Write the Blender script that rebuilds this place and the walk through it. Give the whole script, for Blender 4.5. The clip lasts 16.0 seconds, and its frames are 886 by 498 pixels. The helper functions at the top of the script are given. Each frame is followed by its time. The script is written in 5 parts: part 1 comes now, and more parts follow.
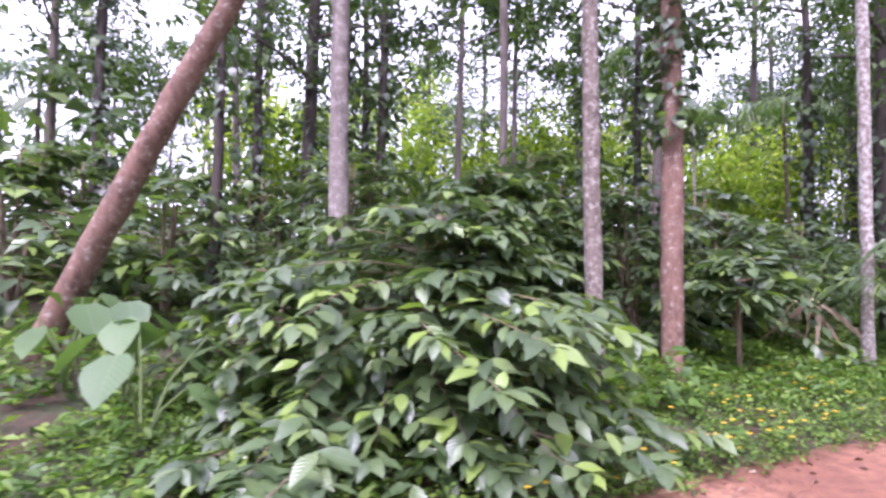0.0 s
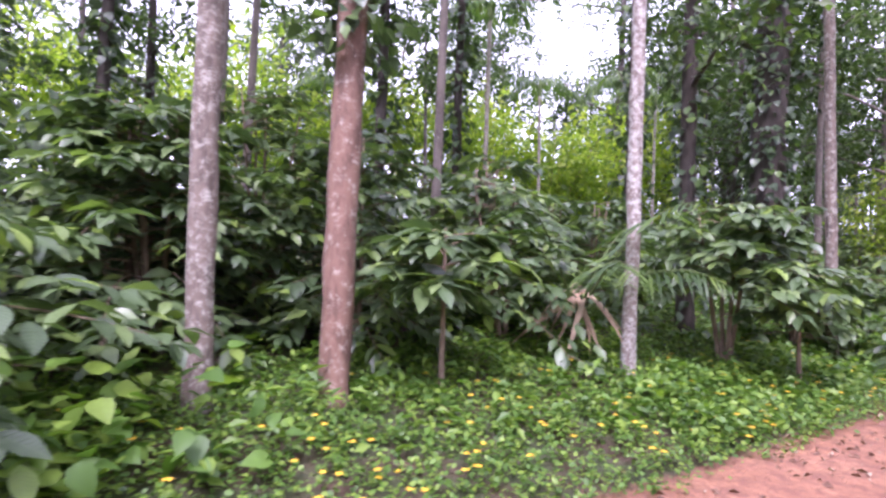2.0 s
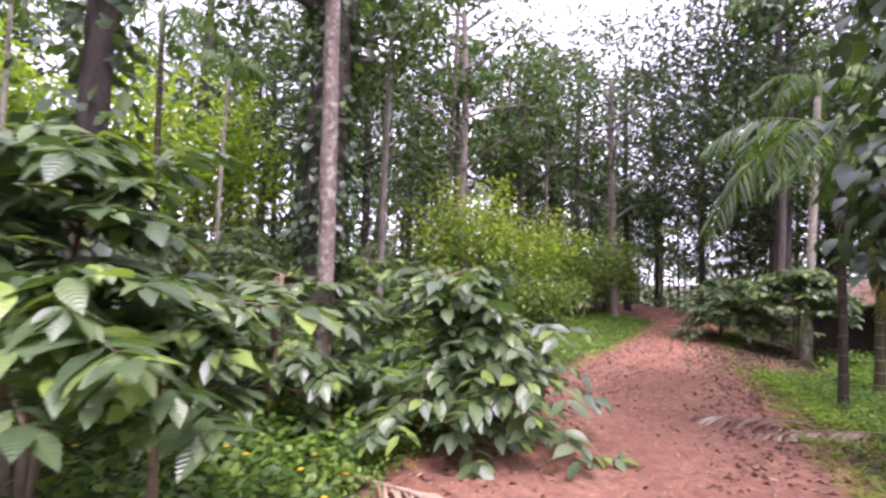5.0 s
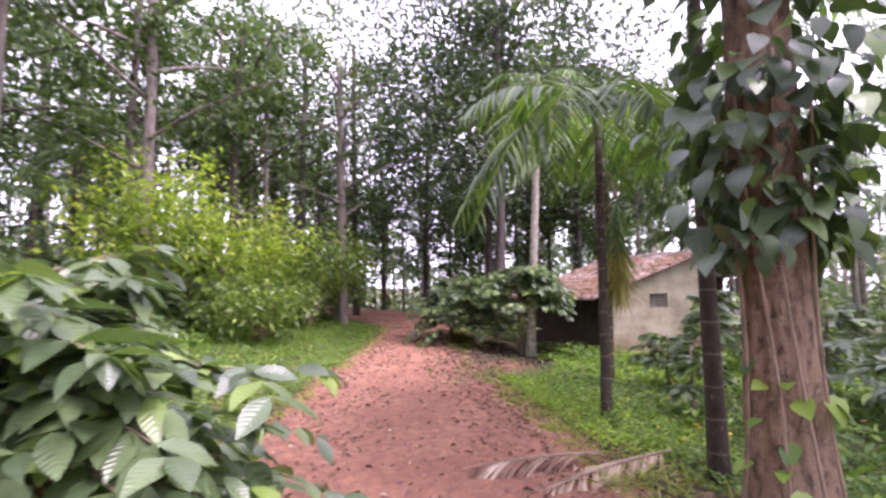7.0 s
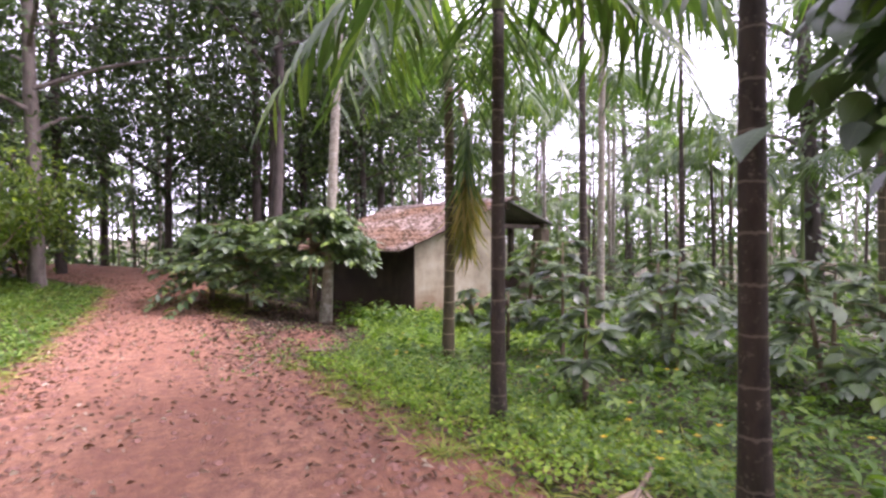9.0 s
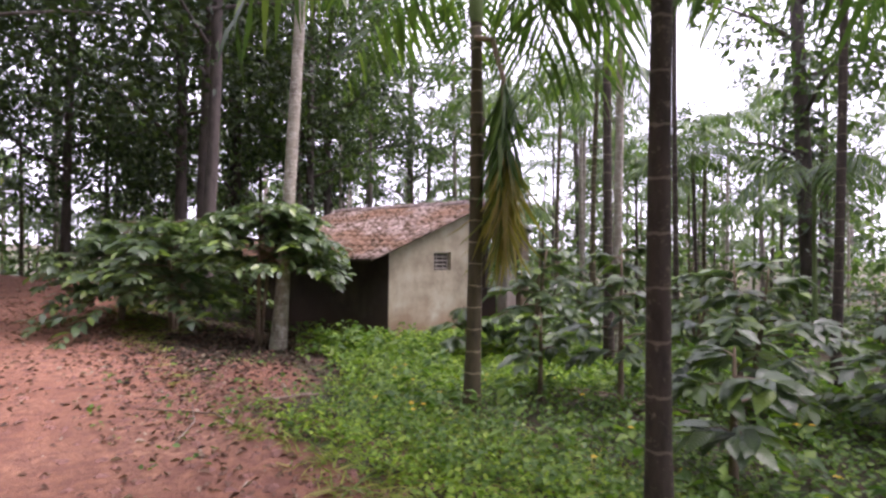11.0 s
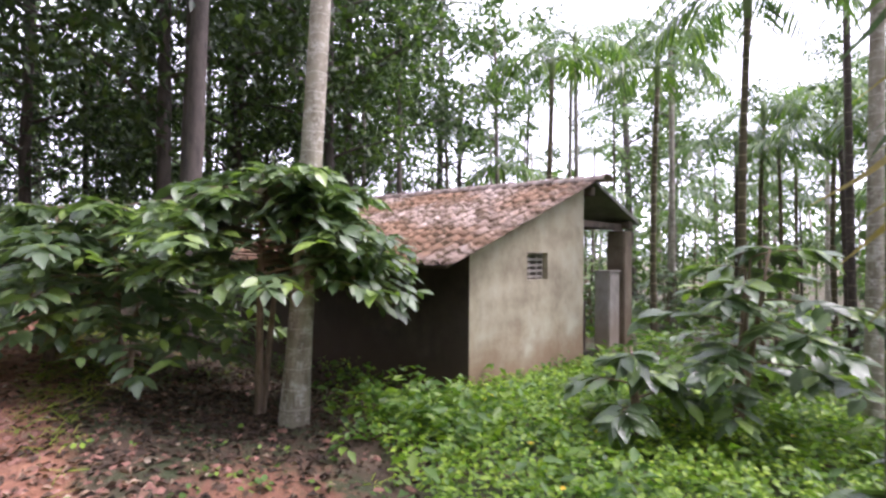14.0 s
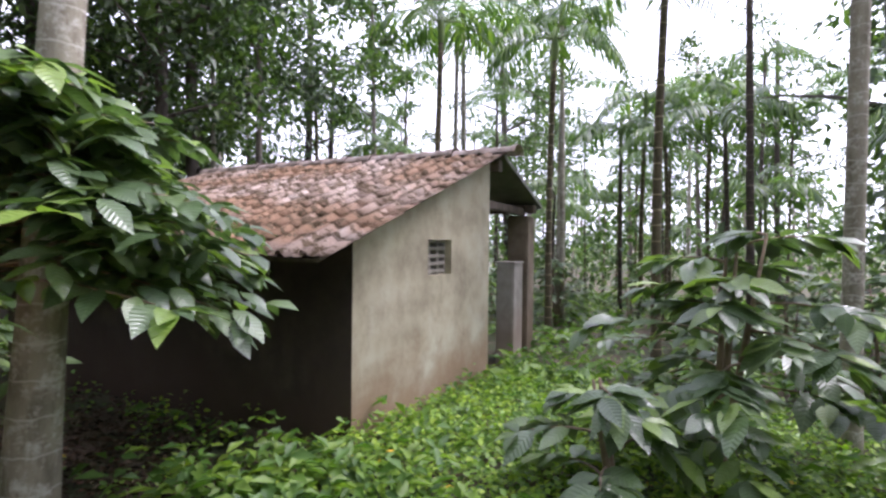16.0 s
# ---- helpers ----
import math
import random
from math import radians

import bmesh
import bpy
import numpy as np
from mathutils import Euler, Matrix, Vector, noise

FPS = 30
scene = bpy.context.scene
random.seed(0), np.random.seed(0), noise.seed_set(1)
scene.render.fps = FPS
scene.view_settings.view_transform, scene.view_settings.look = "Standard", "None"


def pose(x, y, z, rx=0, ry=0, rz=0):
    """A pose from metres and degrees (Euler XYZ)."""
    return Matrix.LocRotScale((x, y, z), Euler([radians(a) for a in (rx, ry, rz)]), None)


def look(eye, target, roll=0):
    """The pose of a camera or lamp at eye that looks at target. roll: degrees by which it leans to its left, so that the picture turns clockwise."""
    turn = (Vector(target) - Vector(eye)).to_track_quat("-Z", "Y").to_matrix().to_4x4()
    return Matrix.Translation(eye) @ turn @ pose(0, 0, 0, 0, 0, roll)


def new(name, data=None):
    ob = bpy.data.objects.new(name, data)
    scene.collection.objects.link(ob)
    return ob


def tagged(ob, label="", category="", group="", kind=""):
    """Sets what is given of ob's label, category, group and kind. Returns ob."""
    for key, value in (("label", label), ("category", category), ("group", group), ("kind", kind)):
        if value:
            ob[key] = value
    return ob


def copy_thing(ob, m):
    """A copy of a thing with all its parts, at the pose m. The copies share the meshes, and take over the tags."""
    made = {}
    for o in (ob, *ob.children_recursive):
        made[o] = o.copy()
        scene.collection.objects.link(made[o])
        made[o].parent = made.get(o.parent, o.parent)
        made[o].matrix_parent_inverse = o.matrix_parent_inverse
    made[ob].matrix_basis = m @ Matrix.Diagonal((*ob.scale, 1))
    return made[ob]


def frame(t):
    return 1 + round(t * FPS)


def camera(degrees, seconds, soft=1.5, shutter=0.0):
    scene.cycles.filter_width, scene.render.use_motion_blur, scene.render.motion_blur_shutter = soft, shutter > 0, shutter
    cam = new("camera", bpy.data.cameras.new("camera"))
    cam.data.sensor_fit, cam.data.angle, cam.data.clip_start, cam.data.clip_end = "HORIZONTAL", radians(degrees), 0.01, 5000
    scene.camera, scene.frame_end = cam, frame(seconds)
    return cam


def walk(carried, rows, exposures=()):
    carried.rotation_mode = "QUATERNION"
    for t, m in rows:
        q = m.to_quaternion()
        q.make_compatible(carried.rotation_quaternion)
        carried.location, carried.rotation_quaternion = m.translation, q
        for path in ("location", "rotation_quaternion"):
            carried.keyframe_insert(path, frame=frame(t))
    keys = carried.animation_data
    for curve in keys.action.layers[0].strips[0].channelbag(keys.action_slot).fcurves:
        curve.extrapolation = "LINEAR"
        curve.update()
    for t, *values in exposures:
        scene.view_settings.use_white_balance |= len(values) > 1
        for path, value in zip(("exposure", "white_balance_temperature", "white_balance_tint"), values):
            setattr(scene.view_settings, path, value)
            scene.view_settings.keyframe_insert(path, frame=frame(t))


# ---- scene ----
cam = camera(80.6, 16.0, 2.6, 0.3)
PATH = [
    (0.0, (-0.255, -0.198, 1.496), 2.77, -0.52, -1.82),
    (0.5, (0.465, 0.206, 1.510), 2.72, -1.33, -4.45),
    (1.0, (1.243, 0.667, 1.513), 2.53, -1.65, -6.70),
    (1.5, (2.032, 1.095, 1.496), 1.19, -1.89, -9.02),
    (2.0, (2.775, 1.587, 1.480), 1.25, -1.66, -10.89),
    (2.5, (3.465, 2.009, 1.475), 2.33, -1.49, -11.59),
    (3.0, (4.172, 2.456, 1.503), 4.21, -3.12, -14.70),
    (3.5, (4.932, 2.883, 1.515), 3.92, -3.63, -21.69),
    (4.0, (5.809, 3.306, 1.530), 2.79, -3.80, -32.50),
    (6.5, (8.599, 4.824, 1.563), 5.62, 1.42, -67.20),
    (7.0, (9.335, 5.203, 1.530), 4.69, 0.49, -77.25),
    (7.5, (10.042, 5.537, 1.500), 3.07, 0.07, -85.64),
    (8.0, (10.701, 5.838, 1.490), 1.94, -0.40, -93.27),
    (8.5, (11.294, 6.041, 1.487), 0.84, -0.37, -99.46),
    (9.0, (11.848, 6.206, 1.483), -0.66, 0.16, -103.99),
    (9.5, (12.408, 6.357, 1.463), -0.43, 0.72, -105.70),
    (12.0, (15.200, 6.669, 1.380), 0.37, -2.02, -114.66),
    (12.5, (15.893, 6.618, 1.359), -0.57, -2.61, -113.86),
    (13.0, (16.507, 6.561, 1.392), -1.40, -0.90, -113.42),
    (13.5, (17.096, 6.497, 1.421), -0.84, -0.67, -113.11),
    (14.0, (17.605, 6.403, 1.419), 0.59, -0.43, -111.00),
    (14.5, (18.102, 6.251, 1.414), 1.51, 0.36, -109.48),
    (15.0, (18.568, 6.119, 1.424), 1.35, 0.12, -115.02),
    (15.5, (18.916, 5.948, 1.421), 0.37, -0.52, -121.94),
    (16.0, (19.233, 5.786, 1.401), -0.47, -0.62, -125.09),
]
walk(cam, [(t, pose(*e, 90 + p, r, w)) for t, e, p, r, w in PATH], [(0.0, 1.18, 5600, 47), (4.2, 1.36, 5800, 45), (6.3, 1.05, 6130, 47), (7.6, 1.86, 5880, 48), (8.3, 1.78, 5970, 45), (9.7, 1.24, 6060, 43), (12.0, 1.02, 6070, 36), (13.5, 1.43, 5980, 33), (16.0, 1.2, 5780, 28)])
# ---- light ----
world = bpy.data.worlds.new("overcast_sky")
world.use_nodes = True
scene.world = world
wn = world.node_tree.nodes
sky = wn.new("ShaderNodeTexSky")
sky.sky_type = "NISHITA"
sky.sun_disc = False
sky.sun_elevation = radians(58)
sky.sun_rotation = radians(200)
sky.dust_density = 4.0
sky.air_density = 0.8
desat = wn.new("ShaderNodeHueSaturation")
desat.inputs["Saturation"].default_value = 0.35
world.node_tree.links.new(sky.outputs[0], desat.inputs["Color"])
cloud = wn.new("ShaderNodeMix")
cloud.data_type = "RGBA"
cloud.inputs[0].default_value = 0.6
cloud.inputs[7].default_value = (12.5, 12.7, 13.2, 1)
world.node_tree.links.new(desat.outputs[0], cloud.inputs[6])
world.node_tree.links.new(cloud.outputs[2], wn["Background"].inputs[0])
wn["Background"].inputs[1].default_value = 0.15
sun_data = bpy.data.lights.new("sun", "SUN")
sun_data.energy, sun_data.angle, sun_data.color = 2.8, radians(25), (1.0, 0.95, 0.88)
sun = new("sun", sun_data)
# from the open side behind and to the right of the walk
sun.matrix_world = look((0, 0, 30), Vector((0, 0, 30)) - Vector((math.sin(radians(200)) * 0.53, math.cos(radians(200)) * 0.53, 0.848)))

# ---- small tools ----
rng = np.random.default_rng(7)


def sstep(a, b, v):
    k = np.clip((np.asarray(v, float) - a) / (b - a), 0, 1)
    return k * k * (3 - 2 * k)


def rotm(rx, ry, rz):
    """N rotation matrices from Euler XYZ angles in radians."""
    rx, ry, rz = np.broadcast_arrays(*[np.asarray(a, float) for a in (rx, ry, rz)])
    cx, sx, cy, sy, cz, sz = np.cos(rx), np.sin(rx), np.cos(ry), np.sin(ry), np.cos(rz), np.sin(rz)
    m = np.empty(rx.shape + (3, 3))
    m[..., 0, 0], m[..., 0, 1], m[..., 0, 2] = cz * cy, cz * sy * sx - sz * cx, cz * sy * cx + sz * sx
    m[..., 1, 0], m[..., 1, 1], m[..., 1, 2] = sz * cy, sz * sy * sx + cz * cx, sz * sy * cx - cz * sx
    m[..., 2, 0], m[..., 2, 1], m[..., 2, 2] = -sy, cy * sx, cy * cx
    return m


class Soup:
    """Gathers vertices and faces, then makes one mesh of them."""

    def __init__(self):
        self.v, self.f, self.uv, self.n = [], [], [], 0

    def add(self, verts, faces, uvs=None):
        verts = np.asarray(verts, float)
        self.v.append(verts)
        self.uv.append(np.zeros((len(verts), 2)) if uvs is None else np.asarray(uvs, float))
        for block in faces:
            self.f.append(np.asarray(block, int) + self.n)
        self.n += len(verts)

    def scatter(self, template, rot, place, size):
        """Copies of a template (verts, face blocks, uvs) at N places."""
        verts, faces, uvs = template
        n, k = len(place), len(verts)
        if n == 0:
            return
        size = np.asarray(size, float)
        size = size[:, None, None] if size.ndim == 1 else size[:, None, :]
        pts = np.einsum("nij,nkj->nki", rot, verts[None] * size) + np.asarray(place)[:, None, :]
        offs = (np.arange(n) * k)[:, None, None]
        blocks = [(np.asarray(b)[None] + offs).reshape(-1, len(b[0])) for b in faces]
        self.add(pts.reshape(-1, 3), blocks, np.tile(uvs, (n, 1)))

    def tube(self, pts, radii, sides=8, cap=True):
        pts = [Vector(p) for p in pts]
        rings = []
        for i, p in enumerate(pts):
            d = (pts[min(i + 1, len(pts) - 1)] - pts[max(i - 1, 0)]).normalized()
            a = d.orthogonal().normalized() if abs(d.z) < 0.7 else d.cross(Vector((0, 1, 0))).normalized()
            b = d.cross(a)
            rings.append([p + (a * math.cos(2 * math.pi * j / sides) + b * math.sin(2 * math.pi * j / sides)) * radii[i] for j in range(sides)])
        quads = [(i * sides + j, i * sides + (j + 1) % sides, (i + 1) * sides + (j + 1) % sides, (i + 1) * sides + j)
                 for i in range(len(pts) - 1) for j in range(sides)]
        blocks = [quads]
        flat = [q for r in rings for q in r]
        if cap:
            flat.append(pts[-1])
            last = (len(pts) - 1) * sides
            blocks.append([(last + j, last + (j + 1) % sides, len(flat) - 1) for j in range(sides)])
        self.add([tuple(q) for q in flat], blocks)

    def mesh(self, name, material, smooth=True):
        me = bpy.data.meshes.new(name)
        verts = np.concatenate(self.v)
        sizes = np.concatenate([np.full(len(b), b.shape[1]) for b in self.f])
        loops = np.concatenate([b.ravel() for b in self.f])
        me.vertices.add(len(verts))
        me.vertices.foreach_set("co", verts.ravel())
        me.loops.add(len(loops))
        me.loops.foreach_set("vertex_index", loops)
        me.polygons.add(len(sizes))
        me.polygons.foreach_set("loop_start", np.concatenate([[0], np.cumsum(sizes)[:-1]]))
        me.polygons.foreach_set("use_smooth", np.full(len(sizes), smooth))
        layer = me.uv_layers.new(name="UVMap")
        layer.data.foreach_set("uv", np.concatenate(self.uv)[loops].ravel())
        me.update(calc_edges=True)
        me.materials.append(material)
        return me

    def part(self, name, material, parent=None, label="", smooth=True):
        ob = new(name, self.mesh(name, material, smooth))
        if parent is not None:
            ob.parent = parent
        if label:
            ob["label"] = label
        return ob


def part(name, bm, material, parent=None, label="", smooth=False):
    me = bpy.data.meshes.new(name)
    bm.to_mesh(me)
    bm.free()
    me.materials.append(material)
    for p in me.polygons:
        p.use_smooth = smooth
    ob = new(name, me)
    if parent is not None:
        ob.parent = parent
    if label:
        ob["label"] = label
    return ob


def thing(name, x, y, z, label, category, group="", kind="", turn=0.0):
    ob = new(name)
    ob.empty_display_size = 0.2
    ob.matrix_basis = pose(x, y, z, 0, 0, turn)
    return tagged(ob, label, category, group, kind)


def box(bm, lo, hi, bevel=0.0):
    made = bmesh.ops.create_cube(bm, size=1)["verts"]
    bmesh.ops.scale(bm, vec=[b - a for a, b in zip(lo, hi)], verts=made)
    bmesh.ops.translate(bm, vec=[(a + b) / 2 for a, b in zip(lo, hi)], verts=made)
    if bevel:
        edges = list({e for v in made for e in v.link_edges})
        bmesh.ops.bevel(bm, geom=edges, offset=bevel, segments=2, affect="EDGES")


# ---- materials ----
def shader(name):
    m = bpy.data.materials.new(name)
    m.use_nodes = True
    nt = m.node_tree
    return m, nt, nt.nodes["Principled BSDF"], nt.nodes["Material Output"]


def node(nt, kind, **inputs):
    n = nt.nodes.new(kind)
    for k, v in inputs.items():
        n.inputs[k.replace("_", " ")].default_value = v
    return n


def ramp(nt, source, stops):
    r = nt.nodes.new("ShaderNodeValToRGB")
    while len(r.color_ramp.elements) < len(stops):
        r.color_ramp.elements.new(0.5)
    for e, (at, c) in zip(r.color_ramp.elements, stops):
        e.position, e.color = at, (*c, 1)
    nt.links.new(source, r.inputs[0])
    return r.outputs[0]


def mixc(nt, fac, a, b, how="MIX"):
    m = nt.nodes.new("ShaderNodeMix")
    m.data_type, m.blend_type = "RGBA", how
    for src, slot in ((fac, 0), (a, 6), (b, 7)):
        if isinstance(src, (int, float)):
            m.inputs[slot].default_value = src
        elif isinstance(src, tuple):
            m.inputs[slot].default_value = (*src, 1)
        else:
            nt.links.new(src, m.inputs[slot])
    return m.outputs[2]


def maths(nt, op, a, b=0.0):
    m = nt.nodes.new("ShaderNodeMath")
    m.operation = op
    for src, slot in ((a, 0), (b, 1)):
        if isinstance(src, (int, float)):
            m.inputs[slot].default_value = src
        else:
            nt.links.new(src, m.inputs[slot])
    return m.outputs[0]


def bump(nt, bsdf, height, strength, distance):
    b = node(nt, "ShaderNodeBump", Strength=strength, Distance=distance)
    nt.links.new(height, b.inputs["Height"])
    nt.links.new(b.outputs[0], bsdf.inputs["Normal"])
    return b


def noise_tex(nt, scale, detail=4.0, coord="Object", rough=0.55):
    tc = nt.nodes.new("ShaderNodeTexCoord")
    n = node(nt, "ShaderNodeTexNoise", Scale=scale, Detail=detail, Roughness=rough)
    nt.links.new(tc.outputs[coord], n.inputs["Vector"])
    return n.outputs[0]


def one_each(nt):
    """A random number for each piece, whether an object or an island of a mesh."""
    g = nt.nodes.new("ShaderNodeNewGeometry")
    o = nt.nodes.new("ShaderNodeObjectInfo")
    return maths(nt, "FRACT", maths(nt, "ADD", g.outputs["Random Per Island"], o.outputs["Random"]))


def leaf_material(name, stops, rough=0.4, through_light=0.3, veins=0.0, spec=0.5):
    m, nt, bsdf, out = shader(name)
    pick = one_each(nt)
    col = ramp(nt, pick, stops)
    spots = noise_tex(nt, 22.0, 3.0)
    col = mixc(nt, maths(nt, "MULTIPLY", spots, 0.35), col, (0.02, 0.03, 0.012))
    if veins:
        uv = nt.nodes.new("ShaderNodeUVMap")
        sep = nt.nodes.new("ShaderNodeSeparateXYZ")
        nt.links.new(uv.outputs[0], sep.inputs[0])
        side = maths(nt, "ABSOLUTE", maths(nt, "SUBTRACT", sep.outputs[0], 0.5))
        wave = maths(nt, "SINE", maths(nt, "MULTIPLY", maths(nt, "SUBTRACT", sep.outputs[1], maths(nt, "MULTIPLY", side, 0.5)), 60.0))
        mid = maths(nt, "GREATER_THAN", 0.02, side)
        rib = maths(nt, "GREATER_THAN", wave, 0.86)
        line = maths(nt, "MAXIMUM", mid, maths(nt, "MULTIPLY", rib, 0.6))
        col = mixc(nt, maths(nt, "MULTIPLY", line, 0.16), col, (0.22, 0.3, 0.14))
        bump(nt, bsdf, wave, veins, 0.004)
    nt.links.new(col, bsdf.inputs["Base Color"])
    bsdf.inputs["Roughness"].default_value = rough
    bsdf.inputs["Specular IOR Level"].default_value = spec
    tr = nt.nodes.new("ShaderNodeBsdfTranslucent")
    bright = mixc(nt, 1.0, col, (1.6, 1.9, 0.7), "MULTIPLY")
    nt.links.new(bright, tr.inputs["Color"])
    mix = nt.nodes.new("ShaderNodeMixShader")
    mix.inputs[0].default_value = through_light
    nt.links.new(bsdf.outputs[0], mix.inputs[1])
    nt.links.new(tr.outputs[0], mix.inputs[2])
    nt.links.new(mix.outputs[0], out.inputs["Surface"])
    return m


COFFEE = leaf_material("coffee_leaf", [(0.0, (0.055, 0.095, 0.04)), (0.5, (0.095, 0.155, 0.06)), (0.82, (0.155, 0.225, 0.085)), (0.95, (0.23, 0.34, 0.06))], 0.35, 0.24, 0.25, spec=0.85)
DARK_CANOPY = leaf_material("dark_canopy_leaf", [(0.0, (0.018, 0.036, 0.014)), (0.6, (0.036, 0.064, 0.022)), (0.95, (0.075, 0.115, 0.035))], 0.5, 0.25)
MID_GREEN = leaf_material("mid_green_leaf", [(0.0, (0.06, 0.11, 0.025)), (0.6, (0.13, 0.2, 0.035)), (0.95, (0.24, 0.32, 0.05))], 0.5, 0.4)
CANOPY = leaf_material("canopy_leaf", [(0.0, (0.03, 0.06, 0.02)), (0.6, (0.06, 0.105, 0.03)), (0.95, (0.12, 0.18, 0.05))], 0.45, 0.35)
BRIGHT = leaf_material("yellow_green_leaf", [(0.0, (0.11, 0.18, 0.025)), (0.6, (0.25, 0.35, 0.035)), (0.95, (0.4, 0.46, 0.06))], 0.5, 0.5)
WEED = leaf_material("weed_leaf", [(0.0, (0.05, 0.115, 0.018)), (0.5, (0.105, 0.21, 0.028)), (0.95, (0.21, 0.32, 0.042))], 0.5, 0.3)
# brighter lime weed leaves with sunlight of open spots put into the colour
SUNLIT_WEED = leaf_material("sunlit_weed_leaf", [(0.0, (0.1, 0.2, 0.016)), (0.5, (0.22, 0.37, 0.03)), (0.95, (0.37, 0.5, 0.05))], 0.5, 0.35)
GRASS = leaf_material("grass_blade", [(0.0, (0.13, 0.21, 0.022)), (0.7, (0.27, 0.34, 0.035)), (0.95, (0.42, 0.38, 0.1))], 0.55, 0.3)
VINE = leaf_material("vine_leaf", [(0.0, (0.035, 0.065, 0.03)), (0.7, (0.065, 0.11, 0.048)), (0.97, (0.15, 0.25, 0.05))], 0.35, 0.22, 0.12, spec=0.7)
PALM = leaf_material("palm_leaflet", [(0.0, (0.04, 0.08, 0.025)), (0.6, (0.075, 0.14, 0.035)), (0.95, (0.16, 0.24, 0.05))], 0.4, 0.35)
YELLOW_PALM = leaf_material("yellowing_palm_leaflet", [(0.0, (0.13, 0.14, 0.03)), (0.5, (0.28, 0.24, 0.05)), (0.95, (0.36, 0.26, 0.08))], 0.5, 0.35)
DRY = leaf_material("dry_leaf", [(0.0, (0.15, 0.075, 0.05)), (0.6, (0.24, 0.13, 0.085)), (0.9, (0.36, 0.24, 0.165)), (0.97, (0.52, 0.42, 0.31))], 0.8, 0.08)
# brown litter, colour darkened further for the shade beside hut and shrub
LITTER = leaf_material("shaded_litter_leaf", [(0.0, (0.03, 0.018, 0.012)), (0.6, (0.075, 0.042, 0.028)), (0.9, (0.15, 0.09, 0.06)), (0.98, (0.3, 0.22, 0.15))], 0.85, 0.05)
FLOWER = leaf_material("yellow_petal", [(0.0, (0.75, 0.45, 0.02)), (0.95, (0.85, 0.6, 0.04))], 0.6, 0.2)
WHITE_FLOWER = leaf_material("white_petal", [(0.0, (0.6, 0.58, 0.52)), (0.95, (0.8, 0.78, 0.72))], 0.6, 0.2)


def bark(name, dark, mid, pale, patch=0.55, scale=9.0, rings=0.0, rough_bump=0.6, stretch=0.35):
    m, nt, bsdf, out = shader(name)
    tc = nt.nodes.new("ShaderNodeTexCoord")
    mp = node(nt, "ShaderNodeMapping")
    mp.inputs["Scale"].default_value = (1, 1, stretch)
    nt.links.new(tc.outputs["Object"], mp.inputs[0])
    big = node(nt, "ShaderNodeTexNoise", Scale=scale, Detail=6.0, Roughness=0.65)
    nt.links.new(mp.outputs[0], big.inputs["Vector"])
    col = ramp(nt, big.outputs[0], [(0.32, dark), (0.55, mid), (0.75, mid)])
    spots = noise_tex(nt, scale * 1.3, 5.0)
    fine = noise_tex(nt, scale * 5, 4.0)
    both = maths(nt, "ADD", maths(nt, "MULTIPLY", spots, 0.6), maths(nt, "MULTIPLY", fine, 0.4))
    spot = ramp(nt, both, [(patch - 0.04, (0, 0, 0)), (patch + 0.1, (0.9, 0.9, 0.9))])
    col = mixc(nt, spot, col, pale)
    height = big.outputs[0]
    if rings:
        sep = nt.nodes.new("ShaderNodeSeparateXYZ")
        nt.links.new(tc.outputs["Object"], sep.inputs[0])
        wob = maths(nt, "ADD", sep.outputs[2], maths(nt, "MULTIPLY", spots, 0.05))
        w = maths(nt, "FRACT", maths(nt, "MULTIPLY", wob, 1.0 / rings))
        line = maths(nt, "LESS_THAN", w, 0.058)
        col = mixc(nt, maths(nt, "MULTIPLY", line, 0.55), col, pale)
        height = maths(nt, "ADD", height, line)
    nt.links.new(col, bsdf.inputs["Base Color"])
    bsdf.inputs["Roughness"].default_value = 0.85
    bump(nt, bsdf, height, rough_bump, 0.02)
    return m


LICHEN_BARK = bark("lichen_bark", (0.08, 0.062, 0.05), (0.22, 0.175, 0.145), (0.5, 0.49, 0.445), 0.49, 12)
GREY_LICHEN_BARK = bark("grey_lichen_bark", (0.06, 0.046, 0.036), (0.17, 0.132, 0.104), (0.4, 0.385, 0.33), 0.535, 12)
TARO = leaf_material("taro_leaf", [(0.0, (0.07, 0.135, 0.05)), (0.95, (0.13, 0.22, 0.075))], 0.5, 0.25, 0.1)
RED_BARK = bark("red_brown_bark", (0.085, 0.048, 0.034), (0.205, 0.12, 0.085), (0.42, 0.37, 0.31), 0.57, 9)
PALE_BARK = bark("pale_bark", (0.11, 0.09, 0.078), (0.21, 0.178, 0.152), (0.36, 0.33, 0.295), 0.52, 8)
DARK_BARK = bark("dark_bark", (0.03, 0.025, 0.02), (0.075, 0.06, 0.05), (0.17, 0.15, 0.12), 0.66, 7)
GREY_BARK = bark("grey_bark", (0.08, 0.065, 0.055), (0.18, 0.15, 0.125), (0.3, 0.28, 0.25), 0.6, 6)
ROUGH_BARK = bark("furrowed_bark", (0.03, 0.02, 0.013), (0.23, 0.155, 0.1), (0.34, 0.26, 0.18), 0.58, 17, 0.0, 1.0, 0.45)
PALM_BARK = bark("ringed_palm_bark", (0.034, 0.028, 0.013), (0.082, 0.066, 0.032), (0.48, 0.4, 0.25), 0.7, 10, 0.21, 0.5)
